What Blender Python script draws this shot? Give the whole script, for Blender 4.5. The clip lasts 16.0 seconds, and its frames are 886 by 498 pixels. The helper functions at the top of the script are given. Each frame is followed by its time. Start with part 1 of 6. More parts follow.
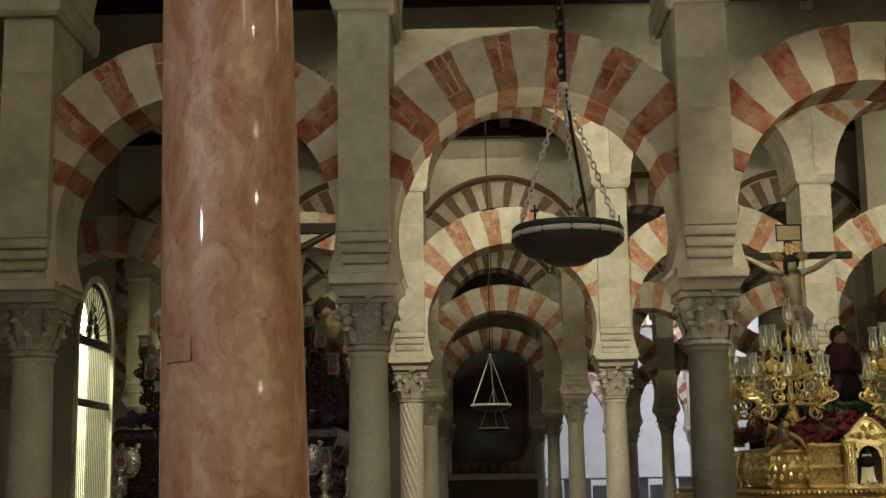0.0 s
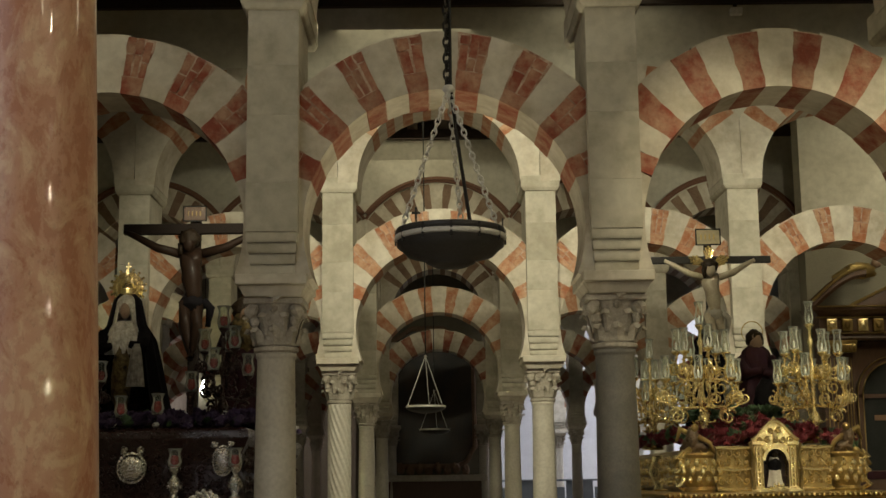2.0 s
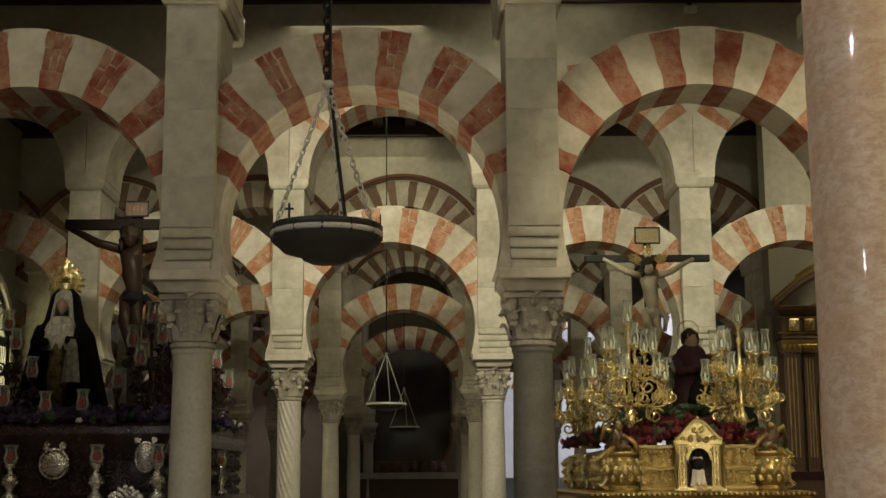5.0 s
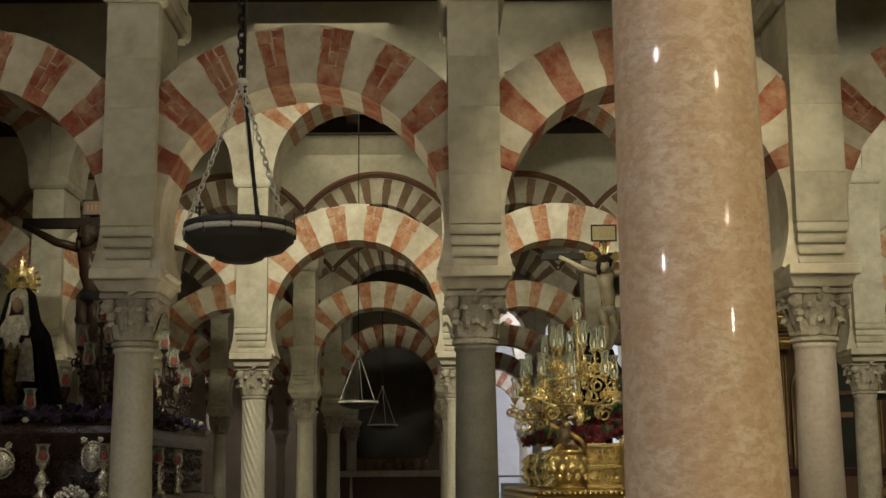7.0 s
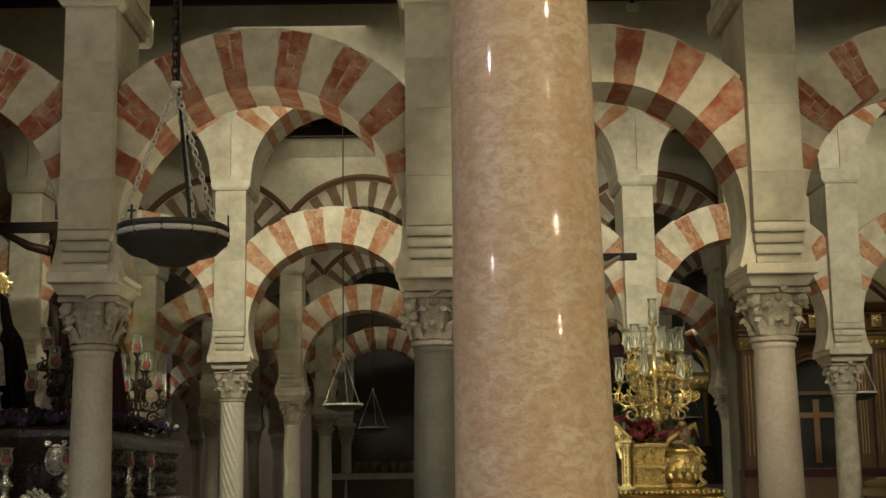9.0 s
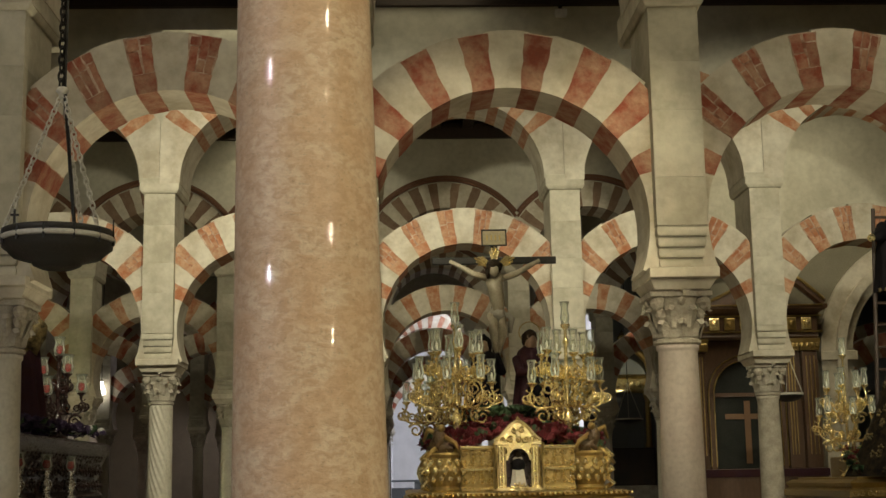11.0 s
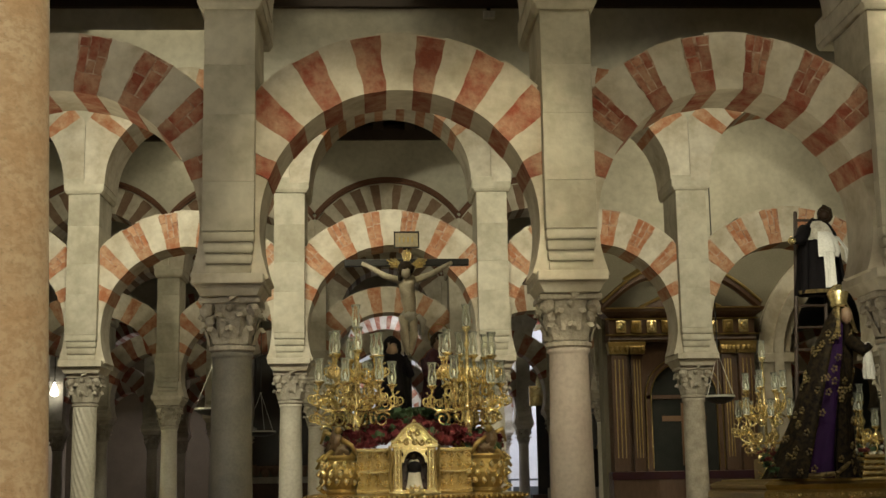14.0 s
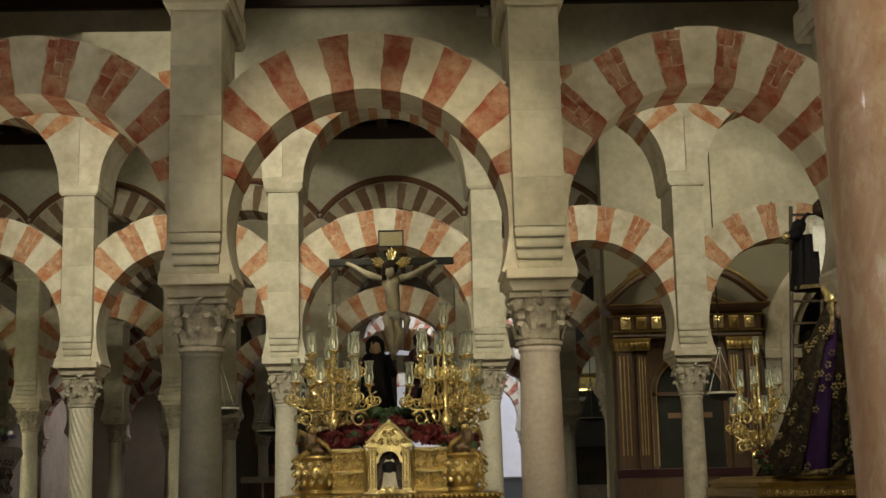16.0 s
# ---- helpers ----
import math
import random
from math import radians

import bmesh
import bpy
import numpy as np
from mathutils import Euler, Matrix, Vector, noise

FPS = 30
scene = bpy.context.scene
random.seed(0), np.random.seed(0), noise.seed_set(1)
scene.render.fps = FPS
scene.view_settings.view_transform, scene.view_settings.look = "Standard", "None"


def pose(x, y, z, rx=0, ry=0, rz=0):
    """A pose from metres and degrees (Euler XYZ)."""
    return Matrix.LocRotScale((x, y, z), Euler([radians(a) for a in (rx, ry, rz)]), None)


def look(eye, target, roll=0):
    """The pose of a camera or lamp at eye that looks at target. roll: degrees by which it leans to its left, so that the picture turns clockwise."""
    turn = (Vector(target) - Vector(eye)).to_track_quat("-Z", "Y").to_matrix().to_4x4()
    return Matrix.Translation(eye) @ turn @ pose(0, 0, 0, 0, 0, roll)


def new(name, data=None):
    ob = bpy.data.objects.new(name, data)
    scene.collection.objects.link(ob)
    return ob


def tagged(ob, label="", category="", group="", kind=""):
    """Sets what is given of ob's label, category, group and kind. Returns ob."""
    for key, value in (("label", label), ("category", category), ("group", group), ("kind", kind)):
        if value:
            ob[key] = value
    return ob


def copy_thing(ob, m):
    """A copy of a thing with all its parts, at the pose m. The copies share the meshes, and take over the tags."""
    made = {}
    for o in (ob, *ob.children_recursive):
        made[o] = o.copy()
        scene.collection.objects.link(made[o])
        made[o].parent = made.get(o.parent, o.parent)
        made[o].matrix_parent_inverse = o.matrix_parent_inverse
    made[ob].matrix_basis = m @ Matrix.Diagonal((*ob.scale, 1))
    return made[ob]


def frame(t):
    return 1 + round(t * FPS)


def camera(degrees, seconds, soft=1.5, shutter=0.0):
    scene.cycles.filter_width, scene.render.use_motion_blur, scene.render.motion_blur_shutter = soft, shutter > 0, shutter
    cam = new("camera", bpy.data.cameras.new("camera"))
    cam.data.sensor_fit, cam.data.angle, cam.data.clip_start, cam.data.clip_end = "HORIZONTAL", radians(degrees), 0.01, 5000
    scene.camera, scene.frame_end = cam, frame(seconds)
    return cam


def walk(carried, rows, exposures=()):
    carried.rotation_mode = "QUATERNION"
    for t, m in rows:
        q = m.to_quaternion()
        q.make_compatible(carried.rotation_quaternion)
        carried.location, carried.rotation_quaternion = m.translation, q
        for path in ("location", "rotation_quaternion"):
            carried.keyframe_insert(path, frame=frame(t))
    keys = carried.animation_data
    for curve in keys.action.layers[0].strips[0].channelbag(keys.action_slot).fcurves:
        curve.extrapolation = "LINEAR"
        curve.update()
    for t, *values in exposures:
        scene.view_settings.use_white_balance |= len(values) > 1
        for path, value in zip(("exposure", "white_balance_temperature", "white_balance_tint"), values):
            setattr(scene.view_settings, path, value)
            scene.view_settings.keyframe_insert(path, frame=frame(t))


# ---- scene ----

# ---- camera and walk ----
cam = camera(36.6, 16.0, soft=1.5)
PATH = [
    (0, (0.934, -11.695, 1.766), (0.891, -9.725, 2.106), -0.9),
    (0.5, (1.037, -11.69, 1.770), (1.020, -9.719, 2.108), -0.5),
    (1, (1.165, -11.696, 1.766), (1.184, -9.725, 2.106), -0.8),
    (1.5, (1.284, -11.704, 1.764), (1.300, -9.733, 2.105), -0.8),
    (2, (1.392, -11.69, 1.764), (1.408, -9.719, 2.105), -0.7),
    (2.5, (1.524, -11.685, 1.752), (1.539, -9.714, 2.093), -0.3),
    (3, (1.642, -11.645, 1.754), (1.676, -9.674, 2.094), -0.5),
    (3.5, (1.764, -11.648, 1.759), (1.784, -9.676, 2.096), -0.6),
    (4, (1.865, -11.651, 1.755), (1.894, -9.680, 2.093), -0.4),
    (6.3, (2.441, -11.634, 1.763), (2.436, -9.662, 2.100), -0.3),
    (6.5, (2.477, -11.627, 1.762), (2.485, -9.656, 2.099), -0.2),
    (7, (2.615, -11.617, 1.766), (2.633, -9.645, 2.100), -0.5),
    (7.5, (2.74, -11.592, 1.769), (2.706, -9.620, 2.101), -0.6),
    (8, (2.871, -11.575, 1.768), (2.847, -9.603, 2.104), -0.4),
    (8.2, (2.911, -11.573, 1.765), (2.901, -9.601, 2.102), -0.3),
    (10.3, (3.3, -11.736, 1.742), (3.321, -9.765, 2.080), -1.1),
    (10.5, (3.354, -11.739, 1.739), (3.383, -9.768, 2.079), -1.1),
    (11, (3.498, -11.752, 1.741), (3.566, -9.782, 2.081), -1),
    (11.5, (3.626, -11.765, 1.737), (3.717, -9.795, 2.077), -1.1),
    (12, (3.76, -11.775, 1.736), (3.884, -9.808, 2.075), -1.1),
    (12.5, (3.91, -11.785, 1.736), (4.018, -9.817, 2.076), -1.1),
    (13, (4.041, -11.792, 1.736), (4.135, -9.823, 2.078), -1),
    (13.5, (4.163, -11.789, 1.735), (4.257, -9.820, 2.078), -0.9),
    (14, (4.294, -11.765, 1.743), (4.392, -9.796, 2.084), -1),
    (14.5, (4.449, -11.756, 1.745), (4.539, -9.787, 2.084), -0.9),
    (15, (4.565, -11.755, 1.734), (4.654, -9.786, 2.074), -0.9),
    (15.5, (4.705, -11.738, 1.743), (4.810, -9.769, 2.082), -1.1),
    (16, (4.865, -11.722, 1.756), (4.914, -9.751, 2.094), -1.3),
]
walk(cam, [(t, look(e, g, r)) for t, e, g, r in PATH], [(0, -0.2), (4, -0.25), (8, -0.12), (10.5, -0.06), (14, -0.08), (16, -0.15)])

# ---- world and lamps ----
world = bpy.data.worlds.new("world")
scene.world = world
world.use_nodes = True
world.node_tree.nodes["Background"].inputs[0].default_value = (1.0, 0.93, 0.8, 1)
world.node_tree.nodes["Background"].inputs[1].default_value = 0.03
scene.view_settings.exposure = 0.0

WARM = (0.98, 0.88, 0.60)
NEUTRAL = (0.98, 0.92, 0.68)
DAY = (0.84, 0.87, 1.0)


def area_lamp(name, eye, target, power, size, color=WARM, size_y=None):
    d = bpy.data.lights.new(name, "AREA")
    d.energy, d.color, d.size = power, color, size
    if size_y:
        d.shape, d.size_y = "RECTANGLE", size_y
    ob = new(name, d)
    ob.matrix_world = look(eye, target)
    return ob


def spot_lamp(name, eye, target, power, angle, color=WARM, radius=0.12, blend=0.6):
    d = bpy.data.lights.new(name, "SPOT")
    d.energy, d.color, d.spot_size, d.spot_blend, d.shadow_soft_size = power, color, radians(angle), blend, radius
    ob = new(name, d)
    ob.matrix_world = look(eye, target)
    return ob


# floodlights on the second arcade's imposts that wash the next one
for x, p in ((0.3, 1150), (2.8, 950), (7.0, 480), (9.2, 950)):
    spot_lamp("floodlight", (x, 0.85, 6.3), (x + 0.3, 8.0, 3.9), p, 74, NEUTRAL, blend=0.5)
# soft unseen fill added over the nave in which the camera goes
area_lamp("nave_fill", (5.0, -4.2, 8.7), (5.0, -2.2, 2), 125, 2.0, WARM, 20.0)
area_lamp("nave_fill", (6.0, -15.6, 8.7), (4.5, -6.0, 2.5), 640, 1.2, WARM, 12.0)
area_lamp("nave_fill", (-2.5, -3.6, 8.7), (-2.0, -1.0, 3), 75, 2.0, WARM, 4.0)
area_lamp("nave_fill", (11.5, -3.6, 8.7), (10.5, -1.0, 3), 170, 2.0, WARM, 4.0)
# unseen bulbs added on both sides of the walk for column highlights and fill
for dx, z in ((0.0, 6.6), (0.5, 5.7), (-0.1, 4.9), (0.3, 3.9), (0.1, 3.1)):
    spot_lamp("highlight_bulb", (7.6 + dx, -13.6, z), (3.4, -8.0, 2.6), 120, 110, WARM, 0.08)
for dx, z in ((0.0, 7.0), (0.4, 5.2), (-0.2, 3.6)):
    spot_lamp("highlight_bulb", (-3.2 + dx, -12.6, z), (1.0, -8.0, 2.6), 230, 110, (0.85, 0.85, 0.9), 0.09)
# small unseen spots added to brighten the floats and make the gilding sparkle
for x, y, z, tx, ty, p in ((3.6, -3.4, 7.6, 4.4, 1.5, 560), (5.8, -3.4, 7.6, 4.9, 1.5, 560), (4.6, -5.0, 5.6, 4.7, 1.6, 420), (-1.5, -3.6, 7.4, -1.5, 1.6, 60), (9.4, -3.2, 7.6, 10.2, 5.4, 700), (2.6, -5.2, 5.2, 4.2, 1.5, 150), (6.8, -5.2, 5.0, 4.9, 1.5, 150), (5.2, -6.4, 4.6, 4.8, 1.5, 150)):
    spot_lamp("float_fill", (x, y, z), (tx, ty, 2.2), p, 34, WARM, 0.05, 0.8)
spot_lamp("float_fill", (-1.9, -3.4, 4.9), (-2.25, 4.2, 4.0), 640, 13, WARM, 0.05, 0.8)
# fill over the next nave, and unseen floor spots added to brighten the soffits
area_lamp("nave_fill", (4.0, 4.2, 8.75), (4.0, 4.9, 0), 66, 1.6, WARM, 17.0)
for x, y, p in ((1.5, -0.45, 430), (4.6, -0.6, 90), (7.6, -0.45, 210), (10.5, -0.45, 330)):
    spot_lamp("soffit_fill", (x, y, 0.12), (x, 0.5, 5.4), p, 50, WARM, 0.1, 0.8)
# added fill for the naves further on
area_lamp("nave_fill", (1.0, 12.2, 8.7), (1.0, 12.6, 0), 85, 2.0, WARM, 14.0)
area_lamp("nave_fill", (10.6, 10.6, 8.6), (10.4, 13.4, 3), 150, 1.5, WARM, 4.0)
area_lamp("nave_fill", (1.0, 20.0, 8.7), (1.0, 20.6, 0), 50, 2.0, WARM, 14.0)
# daylight of the open end of the hall, and the lit chapel behind the grille
area_lamp("daylight", (15.0, 40.0, 6.5), (7.0, 42.0, 6.0), 1550, 5.0, DAY)
area_lamp("daylight", (7.0, 35.4, 8.6), (7.0, 35.0, 2.0), 500, 4.0, DAY)
area_lamp("daylight", (-4.0, 44.0, 7.0), (-4.0, 40.0, 2.0), 220, 3.0, (1.0, 0.86, 0.9))
# unseen spot added to brighten the far altar's frieze
spot_lamp("altar_fill", (9.6, 22.5, 7.0), (9.95, 26.6, 4.2), 420, 32, WARM, 0.05, 0.6)
area_lamp("chapel_light", (-7.8, 14.0, 7.6), (-7.9, 14.0, 0), 2200, 1.6, (0.96, 1.0, 0.80))


# ---- materials ----
def material(name, base, rough=0.7, metal=0.0, second=None, scale=3.0, amount=0.5, bump=0.15, fine=40.0, coat=0.0, stretch=(1, 1, 1), stain=0.25, island=0.0, emit=None, power=0.0, spec=0.5):
    """A procedural surface: two colours mixed by broad noise, fine grain, stains and relief."""
    m = bpy.data.materials.new(name)
    m.use_nodes = True
    nt = m.node_tree
    N, L = nt.nodes, nt.links
    b = N["Principled BSDF"]
    tc = N.new("ShaderNodeTexCoord")
    mp = N.new("ShaderNodeMapping")
    mp.inputs["Scale"].default_value = stretch
    L.new(tc.outputs["Object"], mp.inputs[0])
    info = N.new("ShaderNodeObjectInfo")
    off = N.new("ShaderNodeVectorMath")
    off.operation = "SCALE"
    off.inputs[0].default_value = (13.1, 7.7, 5.3)
    L.new(info.outputs["Random"], off.inputs["Scale"])
    add = N.new("ShaderNodeVectorMath")
    L.new(mp.outputs[0], add.inputs[0])
    L.new(off.outputs[0], add.inputs[1])
    n1 = N.new("ShaderNodeTexNoise")
    n1.inputs["Scale"].default_value, n1.inputs["Detail"].default_value, n1.inputs["Roughness"].default_value = scale, 7, 0.62
    n2 = N.new("ShaderNodeTexNoise")
    n2.inputs["Scale"].default_value, n2.inputs["Detail"].default_value = fine, 5
    L.new(add.outputs[0], n1.inputs[0])
    L.new(add.outputs[0], n2.inputs[0])
    ramp = N.new("ShaderNodeValToRGB")
    ramp.color_ramp.elements[0].position, ramp.color_ramp.elements[1].position = 0.38, 0.66
    L.new(n1.outputs[0], ramp.inputs[0])
    mix = N.new("ShaderNodeMix")
    mix.data_type = "RGBA"
    mix.inputs[6].default_value = (*base, 1)
    mix.inputs[7].default_value = (*(second or [c * 0.7 for c in base]), 1)
    fac = N.new("ShaderNodeMath")
    fac.operation = "MULTIPLY"
    fac.inputs[1].default_value = amount
    L.new(ramp.outputs[0], fac.inputs[0])
    L.new(fac.outputs[0], mix.inputs[0])
    grain = N.new("ShaderNodeMix")
    grain.data_type, grain.blend_type = "RGBA", "MULTIPLY"
    grain.inputs[0].default_value = stain
    gr = N.new("ShaderNodeValToRGB")
    gr.color_ramp.elements[0].position, gr.color_ramp.elements[1].position = 0.3, 0.6
    gr.color_ramp.elements[0].color = (0.35, 0.33, 0.3, 1)
    L.new(n2.outputs[0], gr.inputs[0])
    L.new(mix.outputs[2], grain.inputs[6])
    L.new(gr.outputs[0], grain.inputs[7])
    out = grain.outputs[2]
    if island:
        hs = N.new("ShaderNodeHueSaturation")
        rng = N.new("ShaderNodeMapRange")
        rng.inputs[3].default_value, rng.inputs[4].default_value = 1 - island, 1 + island
        L.new(info.outputs["Random"], rng.inputs[0])
        L.new(rng.outputs[0], hs.inputs["Value"])
        L.new(out, hs.inputs["Color"])
        out = hs.outputs[0]
    L.new(out, b.inputs["Base Color"])
    b.inputs["Metallic"].default_value = metal
    b.inputs["Specular IOR Level"].default_value = spec
    rr = N.new("ShaderNodeMapRange")
    rr.inputs[3].default_value, rr.inputs[4].default_value = max(0.03, rough - 0.1), min(1, rough + 0.12)
    L.new(n2.outputs[0], rr.inputs[0])
    L.new(rr.outputs[0], b.inputs["Roughness"])
    b.inputs["Coat Weight"].default_value = coat
    b.inputs["Coat Roughness"].default_value = 0.08
    if bump:
        sm = N.new("ShaderNodeMath")
        sm.operation = "ADD"
        L.new(n1.outputs[0], sm.inputs[0])
        L.new(n2.outputs[0], sm.inputs[1])
        bp = N.new("ShaderNodeBump")
        bp.inputs["Strength"].default_value, bp.inputs["Distance"].default_value = bump, 0.02
        L.new(sm.outputs[0], bp.inputs["Height"])
        L.new(bp.outputs[0], b.inputs["Normal"])
    if emit:
        b.inputs["Emission Color"].default_value = (*emit, 1)
        b.inputs["Emission Strength"].default_value = power
    return m


PLASTER = material("plaster", (0.60, 0.57, 0.46), 0.85, second=(0.42, 0.39, 0.30), scale=1.1, amount=0.8, bump=0.2, fine=9, stain=0.2)
STONE = material("limestone", (0.62, 0.57, 0.46), 0.8, second=(0.42, 0.36, 0.26), scale=2.6, amount=0.95, bump=0.25, fine=11, stain=0.2, island=0.07)
PIERSTONE = material("pier_limestone", (0.56, 0.52, 0.41), 0.82, second=(0.38, 0.34, 0.25), scale=2.2, amount=0.9, bump=0.28, fine=10, stain=0.22, island=0.06)
REDBRICK = material("red_brick", (0.27, 0.062, 0.03), 0.8, second=(0.46, 0.285, 0.18), scale=4.5, amount=0.95, bump=0.5, fine=34, island=0.15)
ORANGEBRICK = material("orange_brick", (0.37, 0.135, 0.058), 0.8, second=(0.55, 0.37, 0.23), scale=6.0, amount=0.85, bump=0.5, fine=34, island=0.1)
PINKMORTAR = material("pink_limewash_mortar", (0.56, 0.42, 0.31), 0.9, second=(0.22, 0.085, 0.045), scale=9, amount=1.0, bump=0.4)
MORTAR = material("lime_mortar", (0.55, 0.42, 0.33), 0.9, second=(0.5, 0.3, 0.2), scale=6, bump=0.4)
CAPSTONE = material("carved_capital_stone", (0.50, 0.45, 0.36), 0.75, second=(0.30, 0.26, 0.20), scale=7, amount=0.8, bump=0.5, fine=45)
PALEMARBLE = material("pale_marble", (0.60, 0.56, 0.46), 0.45, second=(0.45, 0.40, 0.31), scale=2.0, amount=0.8, bump=0.08, fine=24)
ROSEMARBLE = material("rose_white_marble", (0.60, 0.52, 0.45), 0.4, second=(0.45, 0.36, 0.31), scale=2.0, amount=0.8, bump=0.08, fine=24)
GREYMARBLE = material("dark_grey_marble", (0.24, 0.22, 0.18), 0.45, second=(0.15, 0.14, 0.12), scale=4.0, amount=0.8, bump=0.08, fine=50)


def marble(name, c1, c2, c3, big, fine, rough, streak=(1, 1, 0.45), strength=0.8, soft=0.0):
    """Polished mottled marble: three colours at two scales, pale veins and small pits."""
    m = bpy.data.materials.new(name)
    m.use_nodes = True
    N, L = m.node_tree.nodes, m.node_tree.links
    b = N["Principled BSDF"]
    tc, mp = N.new("ShaderNodeTexCoord"), N.new("ShaderNodeMapping")
    mp.inputs["Scale"].default_value = streak
    L.new(tc.outputs["Object"], mp.inputs[0])
    tex = []
    for sc, det, dist in ((big, 8, 0.8), (fine, 6, 0.3), (fine * 3.2, 4, 0.0)):
        t = N.new("ShaderNodeTexNoise")
        t.inputs["Scale"].default_value, t.inputs["Detail"].default_value, t.inputs["Distortion"].default_value, t.inputs["Roughness"].default_value = sc, det, dist, 0.65
        L.new(mp.outputs[0], t.inputs[0])
        tex.append(t)
    ramps = []
    for t, lo, hi in ((tex[0], 0.44 - soft, 0.57 + soft), (tex[1], 0.47 - soft, 0.56 + soft), (tex[2], 0.30, 0.42)):
        r = N.new("ShaderNodeValToRGB")
        r.color_ramp.elements[0].position, r.color_ramp.elements[1].position = lo, hi
        L.new(t.outputs[0], r.inputs[0])
        ramps.append(r)
    a = N.new("ShaderNodeMix")
    a.data_type = "RGBA"
    a.inputs[6].default_value, a.inputs[7].default_value = (*c1, 1), (*c2, 1)
    L.new(ramps[0].outputs[0], a.inputs[0])
    f = N.new("ShaderNodeMath")
    f.operation = "MULTIPLY"
    f.inputs[1].default_value = strength
    L.new(ramps[1].outputs[0], f.inputs[0])
    c = N.new("ShaderNodeMix")
    c.data_type = "RGBA"
    L.new(a.outputs[2], c.inputs[6])
    c.inputs[7].default_value = (*c3, 1)
    L.new(f.outputs[0], c.inputs[0])
    p = N.new("ShaderNodeMix")
    p.data_type, p.blend_type = "RGBA", "MULTIPLY"
    p.inputs[0].default_value = 0.22
    L.new(c.outputs[2], p.inputs[6])
    L.new(ramps[2].outputs[0], p.inputs[7])
    L.new(p.outputs[2], b.inputs["Base Color"])
    b.inputs["Roughness"].default_value = rough
    b.inputs["Coat Weight"].default_value, b.inputs["Coat Roughness"].default_value = 0.45, 0.025
    bp = N.new("ShaderNodeBump")
    bp.inputs["Strength"].default_value, bp.inputs["Distance"].default_value = 0.3, 0.012
    L.new(tex[1].outputs[0], bp.inputs["Height"])
    L.new(bp.outputs[0], b.inputs["Normal"])
    return m


REDMARBLE = marble("red_marble", (0.35, 0.145, 0.075), (0.54, 0.35, 0.21), (0.45, 0.235, 0.14), 6.5, 30, 0.45, (1, 1, 0.6))
SALMONMARBLE = marble("salmon_marble", (0.76, 0.52, 0.32), (0.85, 0.67, 0.47), (0.66, 0.42, 0.245), 6.0, 32, 0.42, (1, 1, 1.5), 0.75, 0.03)
PINKMARBLE = marble("pink_marble", (0.42, 0.25, 0.145), (0.56, 0.40, 0.26), (0.48, 0.295, 0.18), 6.0, 28, 0.45)
PATCH = material("repair_mortar", (0.40, 0.23, 0.15), 0.6, second=(0.34, 0.16, 0.1), scale=12, bump=0.3)
DARKWOOD = material("dark_timber", (0.045, 0.026, 0.016), 0.6, second=(0.025, 0.014, 0.009), scale=2, stretch=(6, 1, 6), bump=0.3)
FLOORSTONE = material("floor_marble", (0.46, 0.41, 0.34), 0.35, second=(0.26, 0.22, 0.18), scale=1.2, bump=0.05)
MOULDING = material("brown_moulding", (0.16, 0.07, 0.035), 0.7, bump=0.3)
FADED = material("faded_brown_paint", (0.20, 0.12, 0.075), 0.85, second=(0.3, 0.22, 0.15), scale=5, bump=0.3, island=0.15)
IRON = material("black_iron", (0.035, 0.032, 0.028), 0.45, metal=0.6, bump=0.2)
LAMPIRON = material("lamp_iron", (0.048, 0.044, 0.038), 0.5, metal=0.15, second=(0.045, 0.042, 0.036), scale=6, bump=0.2)
STEEL = material("bright_iron", (0.80, 0.77, 0.68), 0.35, metal=0.3, bump=0.1)


# ---- mesh helpers ----
def part(name, bm, mat, parent=None, label="", smooth=False, kind=""):
    """Links a bmesh as one mesh object under a thing or a part."""
    me = bpy.data.meshes.new(name)
    bmesh.ops.recalc_face_normals(bm, faces=bm.faces)
    bm.to_mesh(me)
    bm.free()
    me.materials.append(mat)
    if smooth:
        me.shade_smooth()
    ob = new(name, me)
    if parent:
        ob.parent = parent
    if label:
        ob["label"] = label
    if kind:
        ob["kind"] = kind
    return ob


def shared(name, me, parent, m=None):
    ob = new(name, me)
    ob.parent = parent
    if m is not None:
        ob.matrix_basis = m
    return ob


def thing(name, label, category, m=None, group="", kind=""):
    ob = new(name)
    ob.empty_display_size = 0.2
    if m is not None:
        ob.matrix_basis = m
    return tagged(ob, label, category, group, kind)


def box(bm, x0, y0, z0, x1, y1, z1, bevel=0.0, taper=0.0):
    """A box; taper widens its top on all sides."""
    t = taper
    v = [bm.verts.new(p) for p in ((x0, y0, z0), (x1, y0, z0), (x1, y1, z0), (x0, y1, z0), (x0 - t, y0 - t, z1), (x1 + t, y0 - t, z1), (x1 + t, y1 + t, z1), (x0 - t, y1 + t, z1))]
    f = [bm.faces.new([v[i] for i in q]) for q in ((3, 2, 1, 0), (4, 5, 6, 7), (0, 1, 5, 4), (1, 2, 6, 5), (2, 3, 7, 6), (3, 0, 4, 7))]
    if bevel:
        es = {e for q in f for e in q.edges}
        bmesh.ops.bevel(bm, geom=list(es), offset=bevel, segments=2, affect="EDGES", profile=0.6)
    return bm


